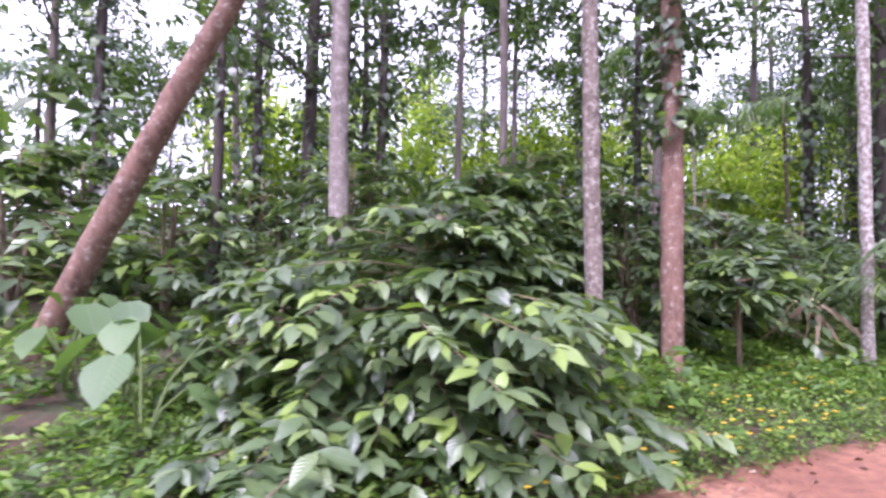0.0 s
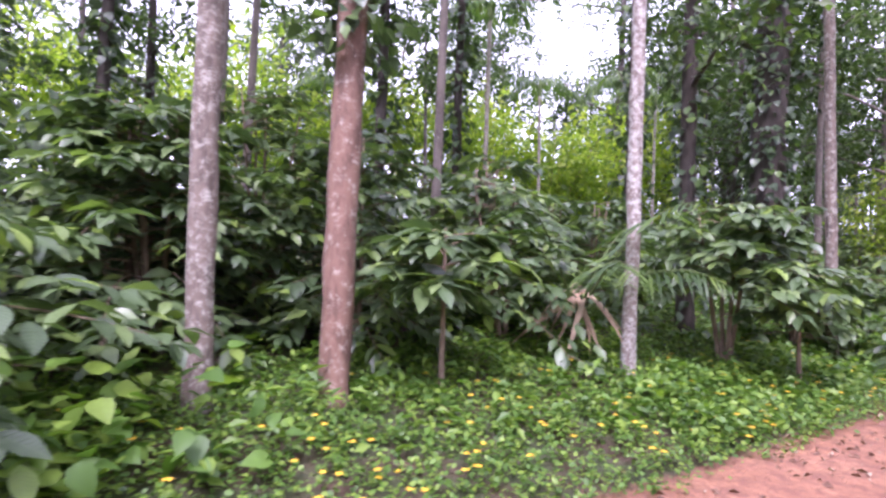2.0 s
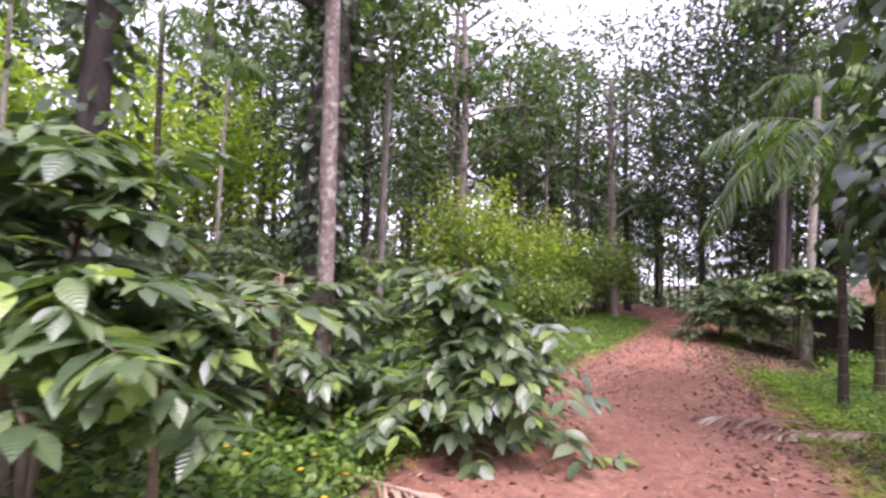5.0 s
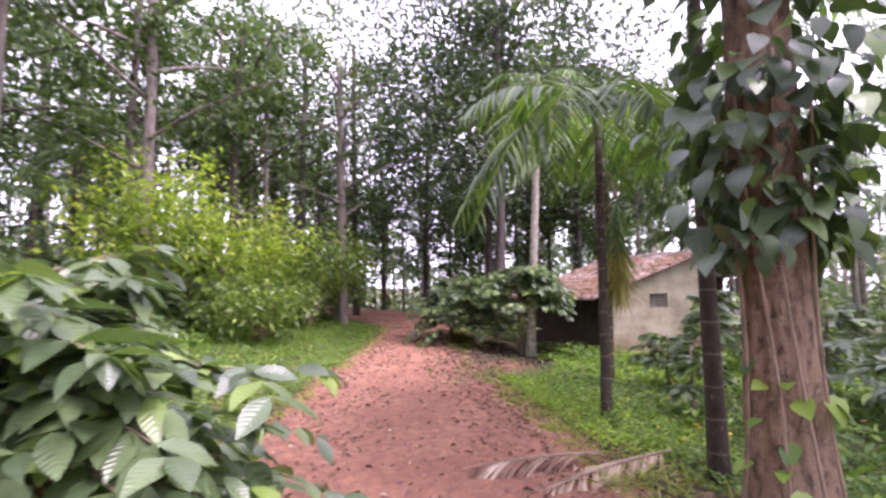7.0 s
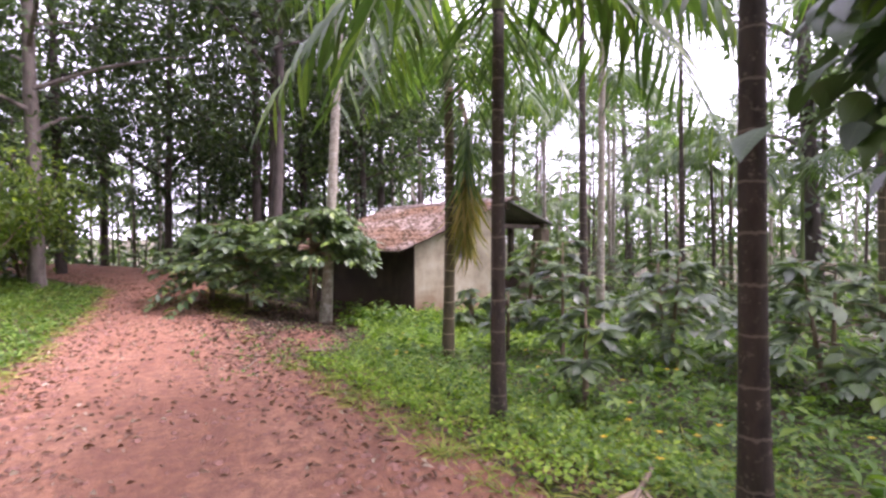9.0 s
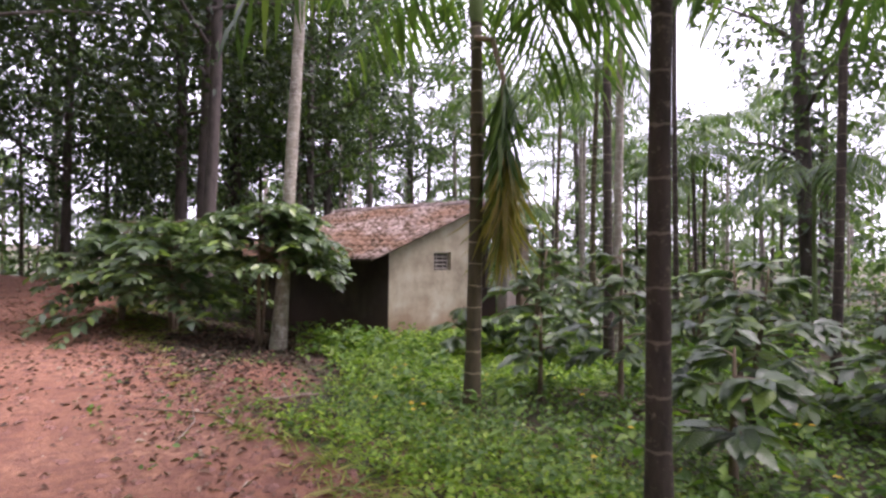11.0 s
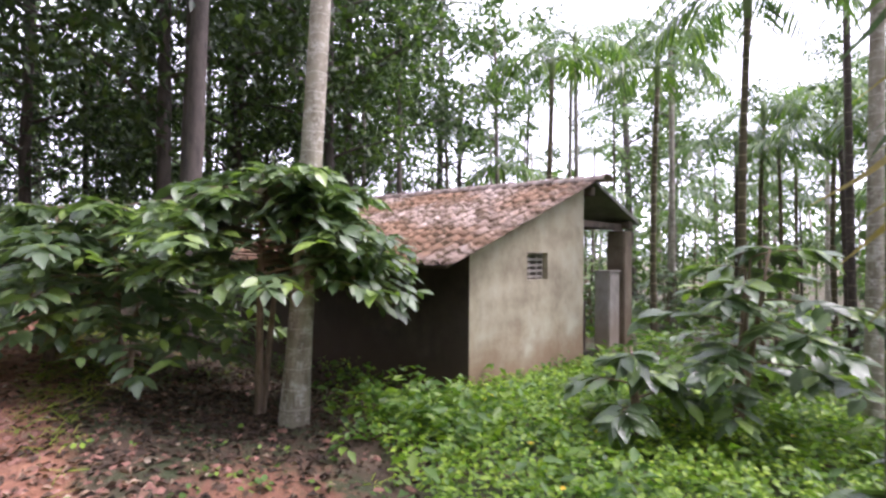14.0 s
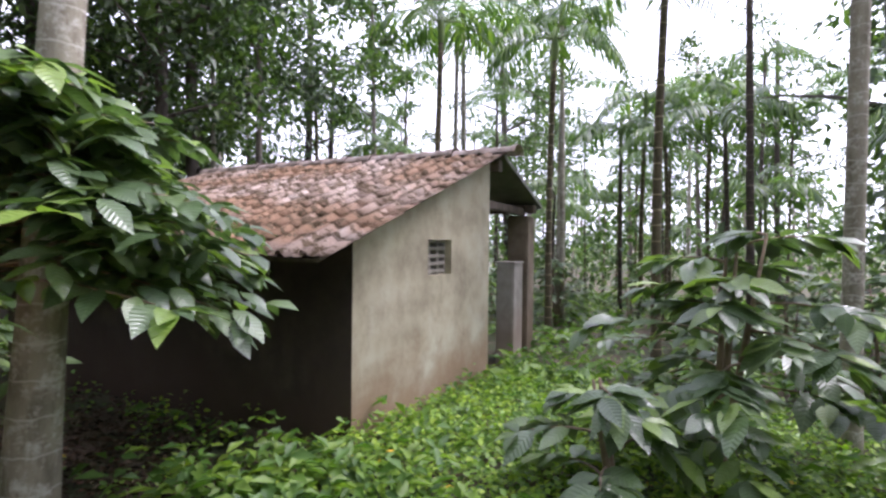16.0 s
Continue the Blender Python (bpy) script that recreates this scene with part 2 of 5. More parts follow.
PALE_PALM_BARK = bark("pale_ringed_palm_bark", (0.12, 0.1, 0.07), (0.26, 0.235, 0.175), (0.47, 0.445, 0.385), 0.54, 9, 0.17, 0.5)
BLACK_PALM_BARK = bark("blackish_palm_bark", (0.018, 0.013, 0.009), (0.048, 0.035, 0.024), (0.2, 0.165, 0.12), 0.6, 13, 0.26, 0.5)
TWIG = bark("twig_bark", (0.1, 0.07, 0.045), (0.24, 0.175, 0.12), (0.3, 0.25, 0.2), 0.65, 14)
DEAD_WOOD = bark("dead_wood", (0.12, 0.085, 0.06), (0.3, 0.22, 0.16), (0.45, 0.37, 0.29), 0.6, 12)
PETIOLE = bark("green_petiole", (0.06, 0.1, 0.03), (0.12, 0.17, 0.05), (0.2, 0.22, 0.09), 0.65, 6)
STRAW = leaf_material("straw_leaf", [(0.0, (0.3, 0.2, 0.13)), (0.5, (0.42, 0.3, 0.2)), (0.95, (0.52, 0.4, 0.28))], 0.8, 0.1)
EARTH = bark("red_clod", (0.14, 0.065, 0.045), (0.26, 0.13, 0.095), (0.36, 0.22, 0.17), 0.6, 14)

# ---- ground ----
EDGE_X = [-30, 0, 3.2, 5.0, 6.7, 8.3, 10, 13.3, 15.8, 18, 20.5, 23, 27, 31, 36, 60]
LEFT_Y = [-9, 2.9, 4.4, 4.9, 5.6, 6.2, 7.3, 8.5, 8.9, 9.5, 10.0, 10.5, 11.4, 15, 26, 90]
RIGHT_Y = [-15, -1.6, -0.2, 0.8, 1.6, 2.4, 3.2, 4.4, 5.2, 6.1, 7.0, 7.8, 8.6, 9.6, 16, 80]
SWELL = [(rng.uniform(0.5, 2.5), rng.uniform(0, 6.28), rng.uniform(0, 6.28)) for _ in range(14)]


def edges(x):
    return np.interp(x, EDGE_X, LEFT_Y), np.interp(x, EDGE_X, RIGHT_Y)


def ground_z(x, y):
    x, y = np.asarray(x, float), np.asarray(y, float)
    left, right = edges(x)
    dl, dr = y - left, right - y
    z = 0.1 * sstep(0, 1.2, dl) + 0.12 * np.clip(dl - 0.8, 0, 30)
    z = z - 0.12 * sstep(0, 2, dr) - 0.03 * np.clip(dr - 2, 0, 30)
    z = z + 0.9 * sstep(19, 40, x) * sstep(3, -1, dr)
    on_road = sstep(0.4, -0.4, dl) * sstep(0.4, -0.4, dr)
    wob = sum(np.sin(x * f * math.cos(a) + y * f * math.sin(a) + b) for f, a, b in SWELL) / 14
    return z + wob * (0.09 - 0.06 * on_road)


def gz(x, y):
    return float(ground_z(x, y))


def axis(lo, hi, step):
    mid = np.arange(lo, hi, step)
    out = [hi]
    while out[-1] < 600:
        out.append(out[-1] + step * 1.35 ** len(out))
    low = [lo - (v - hi) - step for v in out]
    return np.array(low[::-1] + list(mid) + out)


def soil_material():
    m, nt, bsdf, out = shader("red_earth_and_soil")
    at = nt.nodes.new("ShaderNodeAttribute")
    at.attribute_name = "trodden"
    n1, n2, n3 = noise_tex(nt, 0.9, 5.0), noise_tex(nt, 7.0, 6.0, rough=0.7), noise_tex(nt, 60.0, 4.0)
    earth = ramp(nt, n1, [(0.3, (0.3, 0.128, 0.068)), (0.5, (0.42, 0.202, 0.112)), (0.7, (0.51, 0.275, 0.16))])
    earth = mixc(nt, ramp(nt, n2, [(0.4, (0, 0, 0)), (0.6, (0.85, 0.85, 0.85))]), earth, (0.2, 0.09, 0.06))
    earth = mixc(nt, ramp(nt, noise_tex(nt, 19.0, 5.0, rough=0.7), [(0.45, (0, 0, 0)), (0.62, (0.65, 0.65, 0.65))]), earth, (0.25, 0.11, 0.07))
    earth = mixc(nt, ramp(nt, n3, [(0.6, (0, 0, 0)), (0.7, (0.6, 0.6, 0.6))]), earth, (0.17, 0.1, 0.07))
    soil = ramp(nt, n2, [(0.3, (0.05, 0.035, 0.02)), (0.55, (0.1, 0.065, 0.04)), (0.75, (0.15, 0.09, 0.055))])
    soil = mixc(nt, ramp(nt, noise_tex(nt, 2.3, 5.0), [(0.4, (0, 0, 0)), (0.6, (0.8, 0.8, 0.8))]), soil, (0.05, 0.075, 0.025))
    edge = maths(nt, "ADD", at.outputs["Fac"], maths(nt, "MULTIPLY", maths(nt, "SUBTRACT", n2, 0.5), 0.9))
    mask = ramp(nt, edge, [(0.4, (0, 0, 0)), (0.6, (1, 1, 1))])
    nt.links.new(mixc(nt, mask, soil, earth), bsdf.inputs["Base Color"])
    bsdf.inputs["Roughness"].default_value = 0.9
    n4 = noise_tex(nt, 22.0, 5.0, rough=0.7)
    bump(nt, bsdf, maths(nt, "ADD", maths(nt, "ADD", n2, maths(nt, "MULTIPLY", n3, 0.4)), maths(nt, "MULTIPLY", n4, 0.8)), 1.0, 0.05)
    return m


def build_ground():
    xs, ys = axis(-6, 30, 0.16), axis(-4, 16, 0.16)
    gx, gy = np.meshgrid(xs, ys, indexing="ij")
    verts = np.stack([gx, gy, ground_z(gx, gy)], -1).reshape(-1, 3)
    nx, ny = len(xs), len(ys)
    i, j = np.meshgrid(np.arange(nx - 1), np.arange(ny - 1), indexing="ij")
    a = (i * ny + j).ravel()
    s = Soup()
    s.add(verts, [np.stack([a, a + ny, a + ny + 1, a + 1], 1)])
    ob = s.part("ground", soil_material())
    tagged(ob, "red earth track and dark plantation soil", "ground", kind="structure")
    left, right = edges(verts[:, 0])
    x, y = verts[:, 0], verts[:, 1]
    trod = sstep(0.35, -0.45, y - left) * sstep(0.35, -0.45, right - y)
    # bare patch beside the hut and the litter under its coffee shrub
    patch = np.exp(-(((x - 20.3) / 1.6) ** 2 + ((y - 6.3) / 0.9) ** 2)) * 0.75
    patch2 = np.exp(-(((x - 23.5) / 2.2) ** 2 + ((y - 7.3) / 0.9) ** 2)) * 0.3
    layer = ob.data.attributes.new("trodden", "FLOAT", "POINT")
    layer.data.foreach_set("value", np.clip(np.maximum(trod, np.maximum(patch, patch2)), 0, 1))
    return ob


build_ground()

# ---- leaf shapes: base at the origin, tip along +y, face up ----
def blade(widths, droop, fold, wave=0.0):
    """A leaf of unit length from its half-widths along the midrib."""
    n = len(widths)
    verts, uvs = [], []
    for i, w in enumerate(widths):
        t = i / (n - 1)
        z = -droop * t * t
        lift = fold * w + wave * math.sin(i * 2.3)
        verts += [(-w, t, z + lift), (0, t, z), (w, t, z + fold * w - wave * math.sin(i * 2.3))]
        uvs += [(0.5 - w * 1.6, t), (0.5, t), (0.5 + w * 1.6, t)]
    quads = []
    for i in range(n - 1):
        a = 3 * i
        quads += [(a, a + 1, a + 4, a + 3), (a + 1, a + 2, a + 5, a + 4)]
    return np.array(verts), [np.array(quads)], np.array(uvs)


def quilted(widths, droop, fold, quilt):
    """A leaf of unit length whose blade swells between its side veins."""
    n = len(widths)
    verts, uvs, quads = [], [], []
    for i, w in enumerate(widths):
        t = i / (n - 1)
        swell = quilt * math.sin(i * 2.6)
        for k, lift in ((-1, -0.6), (-0.5, 1.0), (0, -0.4), (0.5, 1.0), (1, 0.6)):
            verts.append((k * w, t, -droop * t ** 1.7 + fold * abs(k) * w + swell * lift))
            uvs.append((0.5 + k * w * 1.6, t))
    for i in range(n - 1):
        quads += [(5 * i + k, 5 * i + k + 1, 5 * i + k + 6, 5 * i + k + 5) for k in range(4)]
    return np.array(verts), [np.array(quads)], np.array(uvs)


QUILTED_LEAF = quilted([0.01, 0.13, 0.205, 0.23, 0.2, 0.115, 0.003], 0.26, 0.16, 0.014)
COFFEE_LEAF = blade([0.008, 0.15, 0.22, 0.215, 0.12, 0.002], 0.27, 0.18, 0.014)
COFFEE_FAR = (np.array([(0, 0, 0), (-0.25, 0.48, 0.06), (0, 0.55, -0.05), (0.25, 0.48, 0.06), (0, 1, -0.2)], float), [np.array([(0, 2, 1), (0, 3, 2), (1, 2, 4), (2, 3, 4)])],
              np.array([(0.5, 0), (0.1, 0.5), (0.5, 0.5), (0.9, 0.5), (0.5, 1)], float))
SMALL_LEAF = (np.array([(0, 0, 0), (-0.24, 0.45, 0.09), (0, 1, -0.16), (0.24, 0.45, 0.09)], float), [np.array([(0, 3, 2), (0, 2, 1)])],
              np.array([(0.5, 0), (0.1, 0.5), (0.5, 1), (0.9, 0.5)], float))
ROUND_LEAF = (np.array([(0, 0, 0), (-0.36, 0.45, 0.09), (-0.15, 0.92, -0.03), (0.15, 0.92, -0.03), (0.36, 0.45, 0.09)], float),
              [np.array([(0, 3, 2), (0, 2, 1), (0, 4, 3)])],
              np.array([(0.5, 0), (0, 0.4), (0.3, 0.9), (0.7, 0.9), (1, 0.4)], float))
HEART_LEAF = blade([0.16, 0.4, 0.38, 0.22, 0.003], 0.3, 0.18, 0.015)
GRASS_BLADE = (np.array([(-0.03, 0, 0), (0.03, 0, 0), (0.022, 0.55, -0.08), (-0.022, 0.55, -0.08), (0, 1, -0.35)], float),
               [np.array([(0, 1, 2, 3)]), np.array([(3, 2, 4)])], np.array([(0, 0), (1, 0), (1, 0.5), (0, 0.5), (0.5, 1)], float))
LEAFLET = (np.array([(-0.012, 0, 0), (0.012, 0, 0), (0.042, 0.4, -0.05), (-0.042, 0.4, -0.05), (0.022, 0.8, -0.22), (-0.022, 0.8, -0.22), (0, 1, -0.36)], float),
           [np.array([(0, 1, 2, 3), (3, 2, 4, 5)]), np.array([(5, 4, 6)])],
           np.array([(0, 0), (1, 0), (1, 0.4), (0, 0.4), (1, 0.8), (0, 0.8), (0.5, 1)], float))


def face_to(direction, roll):
    """Rotations that turn a leaf's +y along each direction, top side up, rolled about it."""
    d = np.asarray(direction, float)
    d = d / np.linalg.norm(d, axis=1, keepdims=True)
    up = np.array([0, 0, 1.0])
    x = np.cross(d, up)
    x = x / np.maximum(np.linalg.norm(x, axis=1, keepdims=True), 1e-6)
    z = np.cross(x, d)
    c, s = np.cos(roll)[:, None], np.sin(roll)[:, None]
    return np.stack([x * c + z * s, d, z * c - x * s], 2)


# ---- plants ----
LEAF_MESH = {}


def leaf_objects(template, rot, place, size, material, parent, name="leaf"):
    """Single leaves as objects of their own on one shared mesh."""
    key = (id(template[0]), material.name)
    if key not in LEAF_MESH:
        s = Soup()
        s.add(*template)
        LEAF_MESH[key] = s.mesh(name, material)
    for r, p, k in zip(rot, place, size):
        ob = new(name, LEAF_MESH[key])
        ob.parent = parent
        m = Matrix([[*(r[i] * np.asarray(k)), p[i]] for i in range(3)] + [[0, 0, 0, 1]])
        ob.matrix_basis = m


def coffee_bush(x, y, height, radius, seed, single=0, stems=3, leaf=0.2, branches=34, group="coffee shrubs", label="", bare=0.25, side=None, base_z=None, droop=1.0):
    """A coffee shrub: stems, arching branches, and leaves in pairs along them."""
    r = np.random.default_rng(seed)
    z0 = gz(x, y) - 0.02 if base_z is None else base_z
    top = thing("coffee_shrub", x, y, z0, label or "dark green coffee shrub with large glossy drooping leaves", "shrub", group, turn=0)
    wood = Soup()
    tips = []
    for k in range(stems):
        a = r.uniform(0, 6.28)
        lean = r.uniform(0.03, 0.16) * (stems > 1)
        pts = [(math.cos(a) * (0.04 + lean * t * height) * 1.0, math.sin(a) * (0.04 + lean * t * height), height * 0.9 * t) for t in (0, 0.25, 0.5, 0.75, 1)]
        wood.tube(pts, [0.035, 0.03, 0.024, 0.017, 0.008], 7)
        tips.append(pts)
    places, dirs, sizes, rolls = [], [], [], []
    limb = Soup()
    for b in range(branches):
        pts0 = tips[b % stems]
        f = bare + (1 - bare) * ((b + r.uniform(0, 1)) / branches)
        i = min(int(f * 4), 3)
        base = Vector(pts0[i]).lerp(Vector(pts0[i + 1]), f * 4 - i)
        a = b * 2.4 + r.uniform(-0.5, 0.5)
        if side is not None and r.random() < 0.55:
            a = side + r.uniform(-0.9, 0.9)
        reach = radius * (0.55 + 0.5 * math.sin(math.pi * min(1, 0.25 + 0.75 * f))) * r.uniform(0.55, 1.15) * (1.15 - 0.5 * f)
        rise = r.uniform(0.15, 0.4) * (0.5 + 0.6 * f)
        sag = r.uniform(0.25, 0.6) * (1.1 - 0.6 * f) * droop
        n = max(4, int(reach / (leaf * 0.38)))
        pts = []
        for q in range(n + 1):
            t = q / n
            pts.append((base.x + math.cos(a + 0.2 * t) * reach * t, base.y + math.sin(a + 0.2 * t) * reach * t,
                        max(0.08, base.z + reach * (rise * t - sag * t * t))))
        if single:
            limb = Soup()
        line = pts[::2] if n > 5 else pts
        limb.tube(line, [0.011 * (1 - 0.75 * q / max(1, len(line) - 1)) for q in range(len(line))], 5 if single else 3, False)
        if single:
            limb.part("branch", TWIG, top)
        for q in range(1, n + 1):
            if q < n * 0.4 and r.random() < 0.75:
                continue
            d = np.array(pts[q]) - np.array(pts[q - 1])
            d /= np.linalg.norm(d)
            flat = np.array([-d[1], d[0], 0.0])
            for s in (-1, 1):
                if r.random() < 0.16:
                    continue
                v = flat * s * r.uniform(0.7, 1.0) + d * r.uniform(0.35, 0.8) + np.array([0, 0, r.uniform(-0.3, 0.35)])
                places.append(np.array(pts[q]) + r.normal(0, 0.006, 3))
                dirs.append(v)
                sizes.append(leaf * r.uniform(0.65, 1.2) * (0.75 if q == n else 1.0))
                rolls.append(r.normal(0, 0.28))
        for k in range(4):
            b2 = math.atan2(d[1], d[0]) + (k - 1.5) * 0.75
            places.append(np.array(pts[-1]))
            dirs.append(np.array([math.cos(b2), math.sin(b2), r.uniform(-0.6, 0.1)]))
            sizes.append(leaf * r.uniform(0.6, 1.05))
            rolls.append(r.normal(0, 0.25))
        # side twigs with their own leaf pairs
        for frac in ((0.45, 0.75) if single else (0.6,)):
            p0 = np.array(pts[int(frac * n)])
            b2 = a + r.choice([-1, 1]) * r.uniform(0.6, 1.1)
            twig = reach * r.uniform(0.25, 0.4)
            for q in range(1, 5):
                t = q / 4
                p1 = p0 + np.array([math.cos(b2) * twig * t, math.sin(b2) * twig * t, twig * (0.25 * t - 0.45 * t * t)])
                for s in (-1, 1):
                    places.append(p1)
                    dirs.append(np.array([math.cos(b2 + s * 0.9), math.sin(b2 + s * 0.9), r.uniform(-0.55, 0.15)]))
                    sizes.append(leaf * r.uniform(0.6, 1.1))
                    rolls.append(r.normal(0, 0.28))
    places, sizes = np.array(places), np.array(sizes)
    rot = face_to(dirs, np.array(rolls))
    order = r.permutation(len(places))
    wood.part("stem", TWIG, top)
    if not single:
        limb.part("branchwork", TWIG, top)["kind"] = "stuff"
    near, rest = order[:single], order[single:]
    if single:
        leaf_objects(QUILTED_LEAF, rot[near], places[near], sizes[near], COFFEE, top)
    if len(rest):
        s = Soup()
        s.scatter(COFFEE_LEAF if single else COFFEE_FAR, rot[rest], places[rest], sizes[rest])
        s.part("foliage", COFFEE, top)["kind"] = "stuff"
    return top


def trunk_points(x, y, z0, height, lean=(0, 0), bend=0.05, seed=0, n=9):
    r = np.random.default_rng(seed)
    a, b = r.uniform(-bend, bend, 2)
    return [(lean[0] * t * height + a * math.sin(3.1 * t), lean[1] * t * height + b * math.sin(2.6 * t), height * t - 0.15) for t in np.linspace(0, 1, n)]


def clumped(r, centres, spread, count, flat=0.7):
    pick = r.integers(0, len(centres), count)
    return np.asarray(centres)[pick] + r.normal(0, 1, (count, 3)) * np.array([spread, spread, spread * flat])


def leaf_cloud(soup, r, centres, spread, count, size, template=SMALL_LEAF, flat=0.7, hang=0.5):
    p = clumped(r, centres, spread, count, flat)
    d = np.stack([r.normal(0, 1, count), r.normal(0, 1, count), r.normal(-hang, 0.5, count)], 1)
    soup.scatter(template, face_to(d, r.normal(0, 0.7, count)), p, size * r.uniform(0.6, 1.3, count))


def vine_sleeve(r, pts, radius, lo, hi, count, size, spread=0.16, shape=None):
    """Climbing vine leaves round a trunk between two heights."""
    s = Soup()
    z = r.uniform(lo, hi, count)
    zs = [p[2] for p in pts]
    cx, cy = np.interp(z, zs, [p[0] for p in pts]), np.interp(z, zs, [p[1] for p in pts])
    a = r.uniform(0, 6.28, count)
    out = radius + np.abs(r.normal(0, spread, count))
    place = np.stack([cx + np.cos(a) * out, cy + np.sin(a) * out, z], 1)
    d = np.stack([np.cos(a + r.normal(0, 0.7, count)), np.sin(a + r.normal(0, 0.7, count)), r.normal(-0.7, 0.45, count)], 1)
    s.scatter(shape or HEART_LEAF, face_to(d, r.normal(0, 0.35, count)), place, size * r.uniform(0.6, 1.2, count))
    return s


def tree(x, y, height, radius, material, seed, lean=(0, 0), crown=1400, crown_from=0.5, spread=2.2, leaf=0.2, vine=None, label="", group="shade trees", name="shade_tree", sides=10, taper=0.55, bend=0.12, mat_leaf=None, limbs=7, category="tree", near=True):
    r = np.random.default_rng(seed)
    z0 = gz(x, y)
    top = thing(name, x, y, z0, label or "tall slender shade tree with bare trunk and leafy crown", category, group)
    pts = trunk_points(x, y, z0, height, lean, bend, seed)
    if near:
        pts = trunk_points(x, y, z0, height, lean, bend, seed, 25)
        pts = [(p[0] + r.normal(0, 0.05 * radius), p[1] + r.normal(0, 0.05 * radius), p[2]) for p in pts]
    last = len(pts) - 1
    rad = [radius * (1.15 if i == 0 else (1 - (1 - taper) * i / last) * r.uniform(0.95, 1.06)) for i in range(last + 1)]
    s = Soup()
    s.tube(pts, rad, sides)
    s.part("trunk", material, top)
    if crown:
        centres, limb = [], Soup()
        for k in range(limbs):
            f = crown_from + (1 - crown_from) * (k + 0.5) / limbs
            base = Vector(pts[0]).lerp(Vector(pts[-1]), f)
            base.z = height * f
            a = k * 2.4 + r.uniform(-0.4, 0.4)
            reach = spread * r.uniform(0.6, 1.1) * (1.15 - 0.5 * (f - crown_from))
            q = [base + Vector((math.cos(a) * reach * t, math.sin(a) * reach * t, reach * (0.55 * t - 0.25 * t * t))) for t in (0, 0.35, 0.7, 1)]
            if near:
                limb = Soup()
            limb.tube(q, [radius * 0.35, radius * 0.22, radius * 0.13, 0.008], 5, False)
            if near:
                limb.part("limb", material, top)
            for t in (0.3, 0.5, 0.7, 0.85, 1.0):
                p = base + Vector((math.cos(a) * reach * t, math.sin(a) * reach * t, reach * (0.55 * t - 0.25 * t * t)))
                for _ in range(2):
                    centres.append(p + Vector(r.normal(0, 0.16 * spread, 3)))
        if not near:
            limb.part("limbwork", material, top)["kind"] = "stuff"
        c = Soup()
        leaf_cloud(c, r, np.array([tuple(v) for v in centres]), 0.11 * spread, crown, leaf)
        c.part("crown", mat_leaf or CANOPY, top)["kind"] = "stuff"
    if vine:
        lo, hi, count, size = vine
        vine_sleeve(r, pts, radius * 0.9, lo, hi, count, size, shape=None if near else ROUND_LEAF).part("climbing_vine", VINE, top)["kind"] = "stuff"
    return top


def frond(soup, stalk, r, base, yaw, length, rise, sag, width=0.42, pairs=26, hang=0.38, each=None, sweep=1.0):
    """One feather-shaped palm leaf: stalk and leaflets."""
    pts = []
    for t in np.linspace(0, 1, 9):
        pts.append((base[0] + math.cos(yaw) * length * (t - 0.18 * t * t * sag), base[1] + math.sin(yaw) * length * (t - 0.18 * t * t * sag), base[2] + length * (rise * t - sag * t * t)))
    stalk.tube(pts, [0.022 * (1 - 0.85 * i / 8) for i in range(9)], 4 if pairs > 20 else 3, False)
    ts = np.linspace(0.18, 0.99, pairs)
    arr = np.array(pts)
    grid = np.linspace(0, 1, 9)
    p = np.stack([np.interp(ts, grid, arr[:, k]) for k in range(3)], 1)
    q = np.stack([np.interp(np.clip(ts + 0.03, 0, 1.0), grid, arr[:, k]) for k in range(3)], 1) - np.stack([np.interp(ts - 0.03, grid, arr[:, k]) for k in range(3)], 1)
    q /= np.linalg.norm(q, axis=1, keepdims=True)
    flat = np.cross(q, np.array([0, 0, 1.0]))
    flat /= np.maximum(np.linalg.norm(flat, axis=1, keepdims=True), 1e-6)
    span = width * (0.35 + 0.75 * np.sin(np.pi * np.clip(ts * 0.9 + 0.08, 0, 1)))
    for s in (-1, 1):
        d = flat * s + q * sweep * r.uniform(0.4, 0.75, (pairs, 1)) + np.array([0, 0, -1.0]) * (hang * r.uniform(0.6, 1.3, (pairs, 1)))
        k = np.stack([span * 1.0, span, span], 1)
        if each:
            leaf_objects(LEAFLET, face_to(d, r.normal(0, 0.25, pairs)), p, k, each[0], each[1], "leaflet")
        else:
            soup.scatter(LEAFLET, face_to(d, r.normal(0, 0.25, pairs)), p, k)


